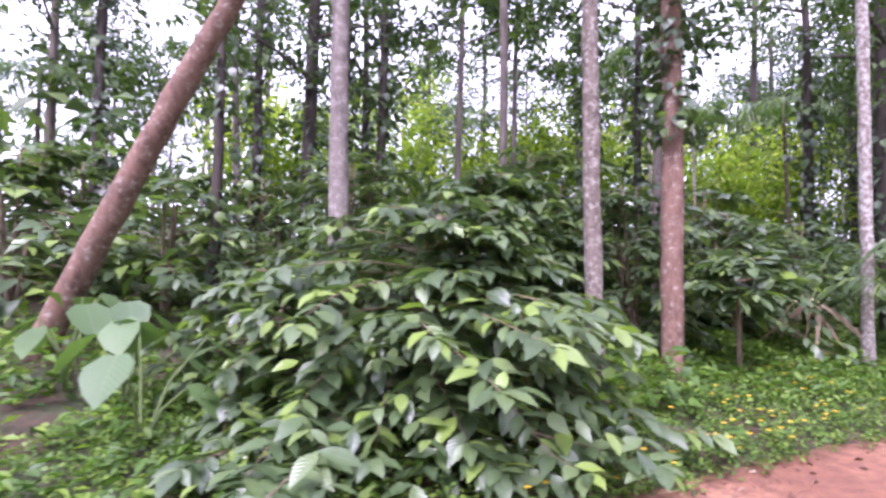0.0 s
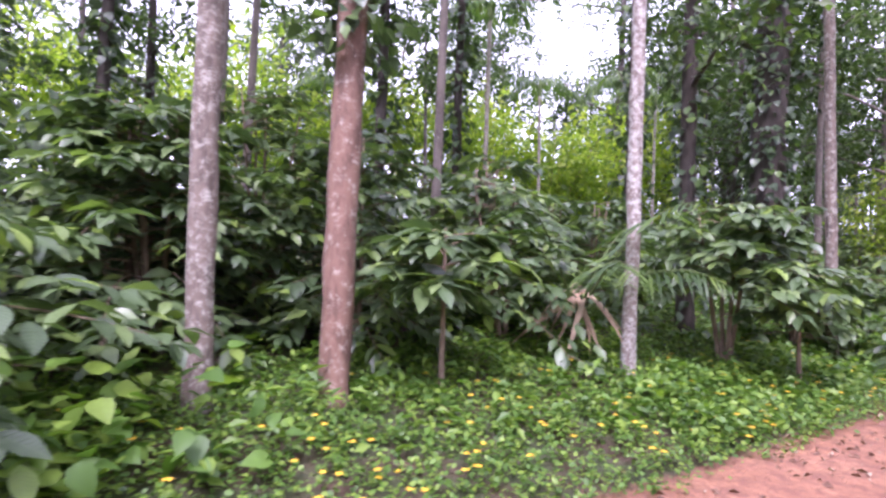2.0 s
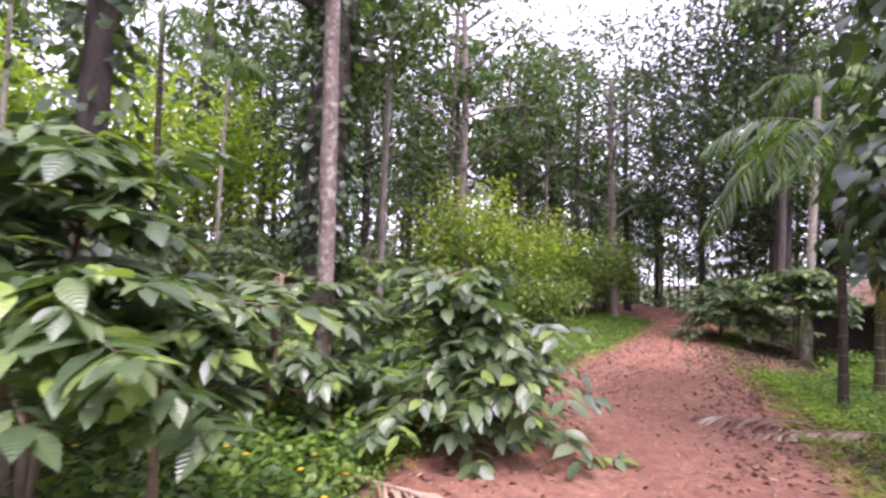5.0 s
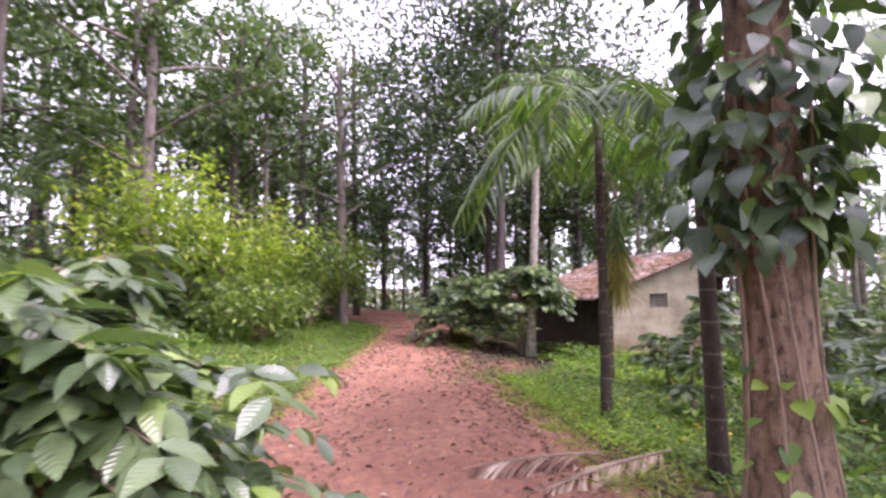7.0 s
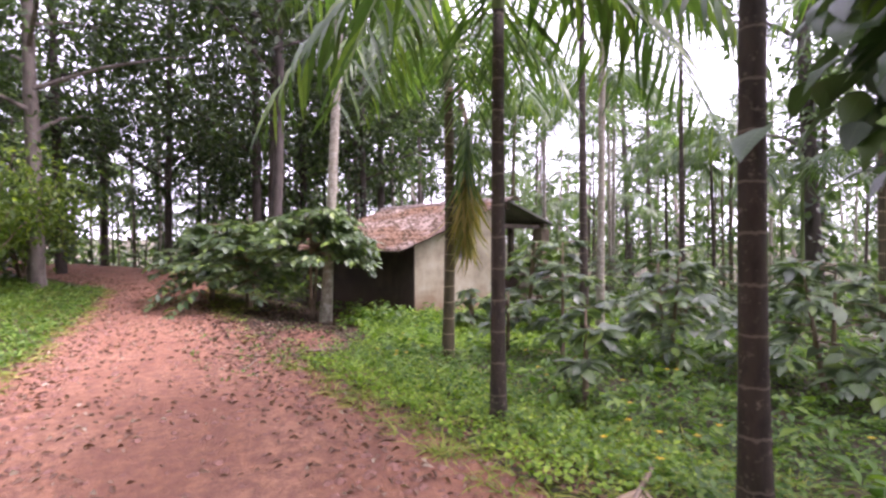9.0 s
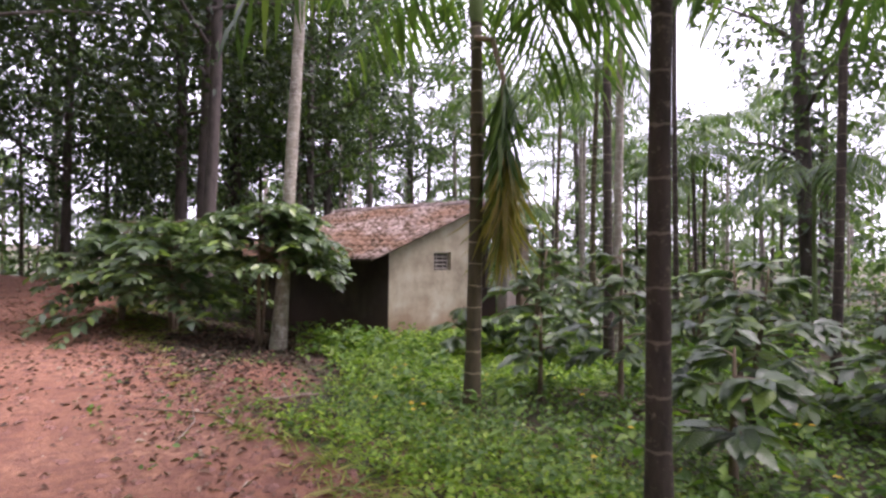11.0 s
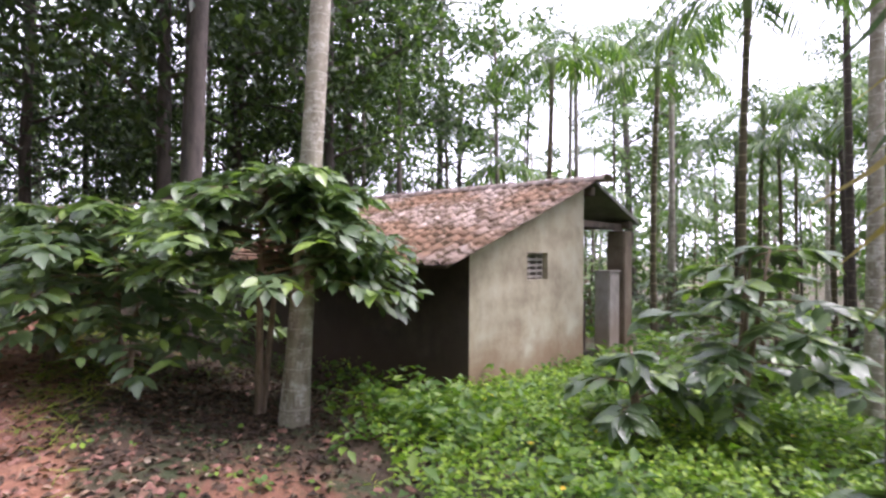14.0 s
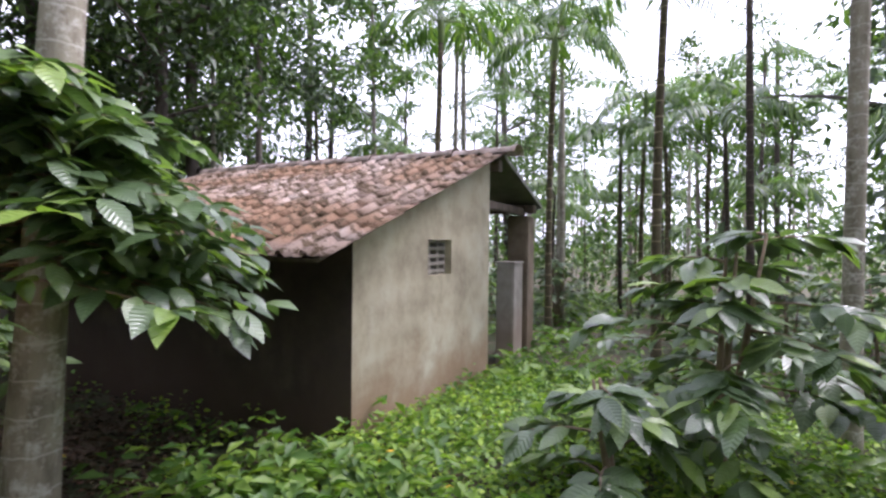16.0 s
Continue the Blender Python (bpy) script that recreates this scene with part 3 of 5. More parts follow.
def areca(x, y, height, radius, seed, material=None, lean=(0, 0), fronds=8, length=1.7, label="", pairs=22, group="areca palms", width=0.5, dead=False, base_swell=1.35, sides=10, rise=(0.5, 1.0), simple=False):
    r = np.random.default_rng(seed)
    z0 = gz(x, y)
    top = thing("areca_palm", x, y, z0, label or "slender areca palm with ringed trunk and feathery crown", "palm tree", group)
    pts = trunk_points(x, y, z0, height, lean, 0.05, seed, 11)
    s = Soup()
    s.tube(pts, [radius * (base_swell if i == 0 else 1.08 if i == 1 else 1 - 0.03 * i) for i in range(11)], sides)
    s.part("trunk", material or PALM_BARK, top)
    head = Vector(pts[-1])
    shaft = Soup()
    shaft.tube([head - Vector((0, 0, 0.05)), head + Vector((0, 0, 0.3)), head + Vector((0, 0, 0.6))], [radius * 0.85, radius * 1.05, radius * 0.5], 8)
    shaft.part("crownshaft", PETIOLE, top)
    turn0 = r.uniform(0, 6.28)
    joined, stalks = Soup(), Soup()
    for k in range(fronds):
        lv, st = (joined, stalks) if simple else (Soup(), Soup())
        up = r.uniform(*rise) * (1 - 0.5 * k / fronds)
        frond(lv, st, r, head + Vector((0, 0, 0.35)), turn0 + k * 2.4, length * r.uniform(0.85, 1.1), up, r.uniform(0.5, 0.8) + 0.3 * k / fronds, width, pairs)
        if not simple:
            f = lv.part("frond", PALM, top)
            st.part("stalk", PETIOLE, f)
    if simple:
        joined.part("fronds", PALM, top)["kind"] = "stuff"
        stalks.part("stalkwork", PETIOLE, top)["kind"] = "stuff"
    return top

# ---- hut: local u along the gable wall, v along its length ----
HUT = thing("hut", 22.785, 4.105, 0.0, "small old farm hut with grey plastered walls and mossy tiled roof", "hut")
HUT.matrix_basis = pose(22.785, 4.105, 0, 0, 0, math.degrees(math.atan2(-0.872, 0.49)))
# in local axes x = u (towards the porch), y = v (away from the path)


def plaster_material(name, base, dark, pale, foot):
    m, nt, bsdf, out = shader(name)
    n1, n2, n3 = noise_tex(nt, 1.3, 6.0, rough=0.65), noise_tex(nt, 9.0, 5.0), noise_tex(nt, 90.0, 3.0)
    col = ramp(nt, n1, [(0.32, dark), (0.5, base), (0.7, pale)])
    tc = nt.nodes.new("ShaderNodeTexCoord")
    mp = node(nt, "ShaderNodeMapping")
    mp.inputs["Scale"].default_value = (3.2, 3.2, 0.6)
    nt.links.new(tc.outputs["Object"], mp.inputs[0])
    run = node(nt, "ShaderNodeTexNoise", Scale=1.4, Detail=4.0)
    nt.links.new(mp.outputs[0], run.inputs["Vector"])
    col = mixc(nt, ramp(nt, run.outputs[0], [(0.52, (0, 0, 0)), (0.75, (0.22, 0.22, 0.22))]), col, dark)
    blot = noise_tex(nt, 3.1, 7.0, rough=0.7)
    col = mixc(nt, ramp(nt, blot, [(0.5, (0, 0, 0)), (0.66, (0.5, 0.5, 0.5))]), col, dark)
    sep = nt.nodes.new("ShaderNodeSeparateXYZ")
    nt.links.new(tc.outputs["Object"], sep.inputs[0])
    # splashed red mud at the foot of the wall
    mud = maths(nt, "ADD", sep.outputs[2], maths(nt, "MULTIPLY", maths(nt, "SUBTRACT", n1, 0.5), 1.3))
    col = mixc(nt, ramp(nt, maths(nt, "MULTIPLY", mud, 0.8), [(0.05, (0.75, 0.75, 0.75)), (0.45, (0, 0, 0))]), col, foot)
    col = mixc(nt, maths(nt, "MULTIPLY", n2, 0.18), col, dark)
    nt.links.new(col, bsdf.inputs["Base Color"])
    bsdf.inputs["Roughness"].default_value = 0.92
    bump(nt, bsdf, maths(nt, "ADD", n2, maths(nt, "MULTIPLY", n3, 0.5)), 0.35, 0.01)
    return m


PLASTER = plaster_material("grey_plaster", (0.37, 0.33, 0.225), (0.19, 0.163, 0.108), (0.46, 0.43, 0.32), (0.22, 0.13, 0.07))
# dark plaster, lowered further so the colour holds the shade it stands in
DARK_WALL = plaster_material("dark_shaded_plaster", (0.055, 0.04, 0.03), (0.024, 0.018, 0.014), (0.085, 0.064, 0.048), (0.07, 0.043, 0.028))
CEMENT = plaster_material("rough_cement", (0.3, 0.275, 0.235), (0.15, 0.135, 0.11), (0.4, 0.38, 0.33), (0.24, 0.18, 0.13))

MOSSY_CEMENT = plaster_material("mossy_brown_cement", (0.15, 0.115, 0.075), (0.07, 0.055, 0.035), (0.22, 0.185, 0.13), (0.13, 0.09, 0.05))


def tile_material():
    m, nt, bsdf, out = shader("mossy_clay_tile")
    pick = one_each(nt)
    col = ramp(nt, pick, [(0.0, (0.24, 0.165, 0.125)), (0.5, (0.34, 0.25, 0.2)), (0.95, (0.44, 0.345, 0.29))])
    g = nt.nodes.new("ShaderNodeNewGeometry")
    n1 = node(nt, "ShaderNodeTexNoise", Scale=9.0, Detail=5.0, Roughness=0.65)
    n2 = node(nt, "ShaderNodeTexNoise", Scale=0.9, Detail=3.0)
    n3 = node(nt, "ShaderNodeTexNoise", Scale=45.0, Detail=4.0)
    for n in (n1, n2, n3):
        nt.links.new(g.outputs["Position"], n.inputs["Vector"])
    col = mixc(nt, ramp(nt, n2.outputs[0], [(0.45, (0, 0, 0)), (0.65, (0.5, 0.5, 0.5))]), col, (0.3, 0.17, 0.11))
    pale = ramp(nt, n3.outputs[0], [(0.52, (0, 0, 0)), (0.72, (0.35, 0.35, 0.35))])
    col = mixc(nt, pale, col, (0.45, 0.37, 0.31))
    rust = ramp(nt, n2.outputs[0], [(0.42, (0, 0, 0)), (0.58, (0.8, 0.8, 0.8))])
    col = mixc(nt, rust, col, (0.22, 0.12, 0.062))
    moss = ramp(nt, n1.outputs[0], [(0.5, (0, 0, 0)), (0.56, (0.95, 0.95, 0.95))])
    col = mixc(nt, moss, col, (0.08, 0.05, 0.022))
    nt.links.new(col, bsdf.inputs["Base Color"])
    bsdf.inputs["Roughness"].default_value = 0.9
    bump(nt, bsdf, maths(nt, "ADD", n1.outputs[0], maths(nt, "MULTIPLY", n3.outputs[0], 0.6)), 0.8, 0.015)
    return m


TILE = tile_material()
RIDGE = bark("pale_ridge_clay", (0.17, 0.12, 0.095), (0.33, 0.26, 0.22), (0.42, 0.36, 0.32), 0.56, 7)
SHEET = plaster_material("grey_green_underside", (0.16, 0.165, 0.13), (0.08, 0.085, 0.065), (0.22, 0.22, 0.18), (0.16, 0.16, 0.13))
RAFTER = bark("weathered_timber", (0.04, 0.03, 0.024), (0.1, 0.075, 0.055), (0.17, 0.13, 0.1), 0.6, 8)

EAVE_U, EAVE_Z, RIDGE_U, RIDGE_Z, PORCH_U, PORCH_Z, LENGTH = -0.5, 1.33, 2.98, 2.56, 4.85, 2.03, 4.7
GABLE, FOOT = 2.86, -0.6
SLOPE = (RIDGE_Z - EAVE_Z) / (RIDGE_U - EAVE_U)


def under(u):
    return EAVE_Z + (u - EAVE_U) * SLOPE - 0.07


def prism(outline, v0, v1):
    """A slab whose outline lies in the gable's plane (u, z), from v0 to v1."""
    bm = bmesh.new()
    a = [bm.verts.new((u, v0, z)) for u, z in outline]
    b = [bm.verts.new((u, v1, z)) for u, z in outline]
    bm.faces.new(a)
    bm.faces.new(b[::-1])
    n = len(a)
    for i in range(n):
        bm.faces.new((a[i], b[i], b[(i + 1) % n], a[(i + 1) % n]))
    bmesh.ops.recalc_face_normals(bm, faces=bm.faces)
    return bm


def build_hut():
    # gable wall in pieces round its vent opening
    w0, w1, z0, z1 = 1.22, 1.75, 1.1, 1.45
    bm = prism([(0, FOOT), (w0, FOOT), (w0, under(w0)), (0, under(0))], 0, 0.16)
    for outline in ([(w0, FOOT), (w1, FOOT), (w1, z0), (w0, z0)], [(w0, z1), (w1, z1), (w1, under(w1)), (w0, under(w0))],
                    [(w1, FOOT), (GABLE, FOOT), (GABLE, under(GABLE)), (w1, under(w1))]):
        extra = prism(outline, 0, 0.16)
        me = bpy.data.meshes.new("piece")
        extra.to_mesh(me)
        extra.free()
        bm.from_mesh(me)
        bpy.data.meshes.remove(me)
    bmesh.ops.remove_doubles(bm, verts=bm.verts, dist=0.0005)
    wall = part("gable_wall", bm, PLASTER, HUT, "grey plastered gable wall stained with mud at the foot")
    vent = new("vent")
    vent.parent = HUT
    bm = bmesh.new()
    box(bm, (w0, 0.075, z0), (w0 + 0.03, 0.15, z1))
    box(bm, (w0 + 0.16, 0.075, z0), (w0 + 0.19, 0.15, z1))
    box(bm, (w0 + 0.34, 0.075, z0), (w0 + 0.37, 0.15, z1))
    box(bm, (w1 - 0.03, 0.075, z0), (w1, 0.15, z1))
    part("vent_frame", bm, CEMENT, vent)
    for k in range(5):
        zz = z0 + 0.02 + k * 0.075
        bm = bmesh.new()
        box(bm, (w0 + 0.03, 0.07, zz), (w1 - 0.03, 0.14, zz + 0.032), 0.004)
        part("vent_slat", bm, CEMENT, vent)
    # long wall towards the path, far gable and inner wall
    part("long_wall", prism([(-0.004, FOOT), (0.15, FOOT), (0.15, under(0.15) - 0.01), (-0.004, under(-0.004) - 0.01)], 0.004, LENGTH), DARK_WALL, HUT, "dark side wall with shade included in its colour")
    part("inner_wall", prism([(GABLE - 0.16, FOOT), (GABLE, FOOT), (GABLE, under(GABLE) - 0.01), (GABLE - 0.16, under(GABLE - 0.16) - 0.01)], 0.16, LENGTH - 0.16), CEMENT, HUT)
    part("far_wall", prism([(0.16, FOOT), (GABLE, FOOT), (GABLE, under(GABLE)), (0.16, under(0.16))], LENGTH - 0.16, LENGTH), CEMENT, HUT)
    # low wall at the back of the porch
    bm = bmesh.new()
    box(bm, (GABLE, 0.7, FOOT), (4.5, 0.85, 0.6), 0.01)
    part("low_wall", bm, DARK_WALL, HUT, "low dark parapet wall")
    # posts of the porch
    for name, lo, hi, mat, label in (("pillar", (3.86, 0.0, FOOT), (4.3, 0.26, 1.14), CEMENT, "short square cement pillar"),
                                     ("tall_pillar", (4.52, 0.0, FOOT), (4.9, 0.32, 1.86), MOSSY_CEMENT, "tall rough pillar under the porch eave"),
                                     ("tall_pillar", (4.45, LENGTH - 0.4, FOOT), (4.8, LENGTH - 0.05, 1.86), MOSSY_CEMENT, "")):
        bm = bmesh.new()
        box(bm, lo, hi, 0.018)
        part(name, bm, mat, HUT, label)
    bm = bmesh.new()
    box(bm, (3.84, -0.02, 1.14), (4.32, 0.28, 1.17), 0.01)
    part("pillar_cap", bm, CEMENT, HUT)
    bm = bmesh.new()
    box(bm, (4.3, 0.9, FOOT), (4.43, 1.03, 1.95), 0.01)
    part("timber_post", bm, RAFTER, HUT, "dark timber post")
    bm = bmesh.new()
    box(bm, (4.5, -0.1, 1.89), (4.64, LENGTH + 0.1, 2.02), 0.01)
    part("eave_beam", bm, RAFTER, HUT)
    bm = bmesh.new()
    box(bm, (GABLE, 0.05, 1.86), (4.6, 0.15, 1.97), 0.01)
    part("tie_beam", bm, RAFTER, HUT)
    bm = bmesh.new()
    box(bm, (RIDGE_U - 0.06, -0.1, RIDGE_Z - 0.24), (RIDGE_U + 0.06, LENGTH + 0.1, RIDGE_Z - 0.1), 0.01)
    part("ridge_beam", bm, RAFTER, HUT)
    # roof decks
    deck = part("roof", prism([(EAVE_U, EAVE_Z - 0.055), (RIDGE_U, RIDGE_Z - 0.055), (RIDGE_U, RIDGE_Z - 0.03), (EAVE_U, EAVE_Z - 0.03)], -0.08, LENGTH + 0.08), RAFTER, HUT, "old clay tile roof with moss")
    part("porch_roof", prism([(RIDGE_U, RIDGE_Z - 0.06), (PORCH_U, PORCH_Z - 0.06), (PORCH_U, PORCH_Z), (RIDGE_U, RIDGE_Z)], -0.14, LENGTH + 0.14), SHEET, HUT, "grey green sheet roof over the porch")
    # clay tiles, each one a piece: a pan with a raised roll along one side
    tw, tl = 0.21, 0.312
    prof = [(0.0, 0.01), (0.022, 0.046), (0.055, 0.046), (0.08, 0.01), (0.12, 0.006), (0.15, 0.018), (0.18, 0.006), (0.235, 0.01)]
    s = Soup()
    n = len(prof)
    verts = [(y, v, z + lift) for v, lift in ((0.0, 0.009), (0.4, 0.0)) for y, z in prof] + [(y, 0.0, z + 0.004) for y, z in prof]
    quads = [(i, i + 1, n + i + 1, n + i) for i in range(n - 1)] + [(i, 2 * n + i, 2 * n + i + 1, i + 1) for i in range(n - 1)]
    s.add(verts, [quads])
    mesh = s.mesh("tile", TILE)
    run = math.hypot(RIDGE_U - EAVE_U, RIDGE_Z - EAVE_Z)
    tilt = math.atan2(RIDGE_Z - EAVE_Z, RIDGE_U - EAVE_U)
    rr = np.random.default_rng(3)
    rows, cols = int(run / tl) + 1, int((LENGTH + 0.34) / tw)
    for i in range(rows):
        for j in range(cols):
            ob = new("tile", mesh)
            ob.parent = deck
            d = min(i * tl, run - 0.36)
            turn = Matrix(((0, math.cos(tilt), -math.sin(tilt)), (-1, 0, 0), (0, math.sin(tilt), math.cos(tilt)))).to_4x4()
            place = Vector((EAVE_U - 0.04 + d * math.cos(tilt), LENGTH + 0.17 - j * tw, EAVE_Z - 0.03 + d * math.sin(tilt)))
            wob = pose(0, 0, rr.uniform(0, 0.006), rr.normal(0, 0.6), rr.normal(0, 0.6), rr.normal(0, 0.9))
            ob.matrix_basis = Matrix.Translation(place) @ turn @ wob
    # ridge tiles
    s = Soup()
    ring = [(math.sin(a) * 0.17, math.cos(a) * 0.1) for a in np.linspace(-1.5, 1.5, 8)]
    verts = [(x * k, v, z * k) for v, k in ((0, 1.14), (0.06, 1.14), (0.07, 1.0), (0.43, 0.95)) for x, z in ring]
    quads = [(r * 8 + i, r * 8 + i + 1, r * 8 + i + 9, r * 8 + i + 8) for r in range(3) for i in range(7)]
    s.add(verts, [quads])
    ridge = s.mesh("ridge_tile", RIDGE)
    for k in range(13):
        ob = new("ridge_tile", ridge)
        ob.parent = deck
        ob.matrix_basis = pose(RIDGE_U, -0.34 + k * 0.415, RIDGE_Z - 0.03 + rr.uniform(-0.008, 0.008), 0, 0, rr.normal(0, 1.2))


build_hut()

# ---- trees beside the track ----
tree(-1.22, 5.65, 9, 0.115, PALE_BARK, 11, (0.012, 0.0), 900, 0.75, label="pale smooth-barked shade tree among coffee shrubs", taper=0.75)
tree(1.72, 5.85, 9, 0.108, GREY_LICHEN_BARK, 12, (0.0, 0.01), 900, 0.75, label="straight tree with lichen-spotted bark beside the track", taper=0.8, bend=0.05)
tree(2.72, 6.1, 8, 0.138, RED_BARK, 13, (0.008, 0.0), 900, 0.7, vine=(2.95, 6.0, 420, 0.15), label="reddish-brown tree with a climbing vine above", taper=0.8, bend=0.05)
tree(6.03, 7.1, 9, 0.085, LICHEN_BARK, 14, (0.003, 0.0), 900, 0.75, label="slim tree with whitish lichen bark at the track edge", taper=0.85, bend=0.05)
tree(10.15, 8.3, 9, 0.085, GREY_LICHEN_BARK, 15, (-0.02, 0.0), 900, 0.7, label="slim grey lichen-spotted tree behind the coffee", taper=0.85)
tree(13.2, 13.0, 12, 0.45, DARK_BARK, 16, (0.02, 0), 3000, 0.42, spread=3.6, vine=(0.8, 8, 900, 0.22), mat_leaf=DARK_CANOPY, label="large dark forest tree wrapped in vines", taper=0.7)
tree(1.02, 9.05, 10, 0.08, GREY_BARK, 17, (0, 0), 900, 0.7, label="slender grey tree among the coffee", taper=0.85)
tree(-4.56, 13.0, 11, 0.13, DARK_BARK, 18, (0, 0), 1000, 0.6, vine=(1.0, 6.5, 260, 0.2), label="dark vine-covered shade tree")
tree(-3.7, 8.4, 10, 0.1, DARK_BARK, 19, (0, 0), 1000, 0.65, vine=(0.5, 5.5, 160, 0.18), label="dark vine-covered shade tree")
tree(-4.62, 5.75, 5.4, 0.165, RED_BARK, 20, (0.575, -0.11), 700, 0.8, label="leaning tree with scarred reddish bark", taper=0.6, bend=0.1)

for k, (x, y, h) in enumerate(((-1.4, 11.2, 10), (3.4, 11.6, 11), (5.3, 13.2, 10), (8.7, 11.8, 10), (-7.0, 10.6, 10), (-2.7, 14.5, 11))):
    tree(x, y, h, 0.12, DARK_BARK, 360 + k, (0.01, 0.0), 700, 0.65, vine=(0.4, 7.0, 380, 0.21), label="shade tree hidden in a sleeve of pepper vine", spread=1.8)

# ---- big furrowed tree by the track ----
def big_tree():
    r = np.random.default_rng(31)
    x, y = 13.2, 3.8
    top = thing("old_tree", x, y, gz(x, y), "thick old tree with furrowed bark and climbing vines", "tree", "shade trees")
    s = Soup()
    n, rings = 64, 60
    verts = []
    for i in range(rings):
        z = -0.2 + i * 0.145
        base = 0.215 + 0.1 * math.exp(-max(z, 0) * 1.8) + (0.05 if z > 2.0 else 0.0) * min(1, max(0, z - 1.7))
        for j in range(n):
            a = 2 * math.pi * j / n
            k = noise.noise(Vector((math.cos(a) * 4.5, math.sin(a) * 4.5, z * 0.7))) * 0.6 - abs(noise.noise(Vector((math.cos(a) * 7, math.sin(a) * 7, z * 1.1)))) * 0.9 + 0.25
            rr = base * (1 + 0.2 * k) * (1 - 0.012 * i)
            verts.append((math.cos(a) * rr - 0.045 * z, math.sin(a) * rr + 0.03 * z, z))
    quads = [(i * n + j, i * n + (j + 1) % n, (i + 1) * n + (j + 1) % n, (i + 1) * n + j) for i in range(rings - 1) for j in range(n)]
    s.add(verts, [quads])
    s.part("trunk", ROUGH_BARK, top)
    pts = [(-0.045 * z, 0.03 * z, z) for z in np.linspace(0, 8, 9)]
    for lo, hi, count, size in ((1.75, 3.0, 290, 0.19), (1.8, 6, 520, 0.19)):
        z = r.uniform(lo, hi, count)
        a = r.uniform(0, 6.28, count)
        out = 0.24 + np.abs(r.normal(0, 0.2, count))
        place = np.stack([-0.045 * z + np.cos(a) * out, 0.03 * z + np.sin(a) * out, z], 1)
        d = np.stack([np.cos(a + r.normal(0, 0.7, count)), np.sin(a + r.normal(0, 0.7, count)), r.normal(-0.9, 0.4, count)], 1)
        if lo < 2:
            leaf_objects(HEART_LEAF, face_to(d, r.normal(0, 0.3, count)), place, size * r.uniform(0.6, 1.2, count), VINE, top, "vine_leaf")
        else:
            v = Soup()
            v.scatter(HEART_LEAF, face_to(d, r.normal(0, 0.3, count)), place, size * r.uniform(0.6, 1.2, count))
            v.part("climbing_vine", VINE, top)["kind"] = "stuff"
    # low sprig of fresh leaves
    count = 12
    a = r.normal(math.radians(150), 0.7, count)
    z = r.normal(0.75, 0.16, count)
    place = np.stack([np.cos(a) * 0.29 - 0.03, np.sin(a) * 0.29, z], 1)
    d = np.stack([np.cos(a), np.sin(a), r.normal(-0.4, 0.4, count)], 1)
    leaf_objects(HEART_LEAF, face_to(d, r.normal(0, 0.3, count)), place, 0.15 * r.uniform(0.6, 1.2, count), WEED, top, "vine_leaf")
    for k in range(4):
        vines = Soup()
        a0 = math.radians(110 + k * 35)
        vines.tube([(math.cos(a0 + 0.25 * math.sin(z * 1.3 + k)) * (0.3 + 0.07 * math.exp(-z * 1.8)) - 0.045 * z, math.sin(a0 + 0.25 * math.sin(z * 1.3 + k)) * (0.3 + 0.07 * math.exp(-z * 1.8)) + 0.03 * z, z) for z in np.linspace(-0.05, 3, 12)], [0.012] * 12, 5)
        vines.part("vine_stem", TWIG, top)
    c = Soup()
    centres = [(r.normal(0, 1.8), r.normal(0, 1.8), r.uniform(5.5, 9)) for _ in range(50)]
    leaf_cloud(c, r, np.array(centres), 0.5, 1600, 0.22)
    c.part("crown", CANOPY, top)["kind"] = "stuff"


big_tree()

# ---- areca palms by the track ----
areca(14.05, 4.0, 5.6, 0.075, 41, BLACK_PALM_BARK, (-0.012, 0.0), 8, 1.8, label="areca palm with dark lichen-flecked trunk at the track edge")
areca(15.92, 4.72, 3.6, 0.066, 42, BLACK_PALM_BARK, (0.0, 0.0), 14, 2.2, width=0.66, label="young dark-stemmed areca palm with low drooping fronds", rise=(0.35, 0.75))
p770 = areca(18.58, 4.47, 4.0, 0.08, 43, PALM_BARK, (0.008, 0.0), 12, 2.1, width=0.62, label="areca palm with ringed trunk and a yellowing hanging frond")
areca(22.3, 5.98, 6.6, 0.108, 44, PALE_PALM_BARK, (0.0, -0.045), 9, 1.9, label="pale ringed areca palm rising through a coffee shrub")
areca(20.0, 1.65, 6.5, 0.075, 45, BLACK_PALM_BARK, (0.02, 0.0), 8, 1.8, label="dark-stemmed areca palm in the grass")


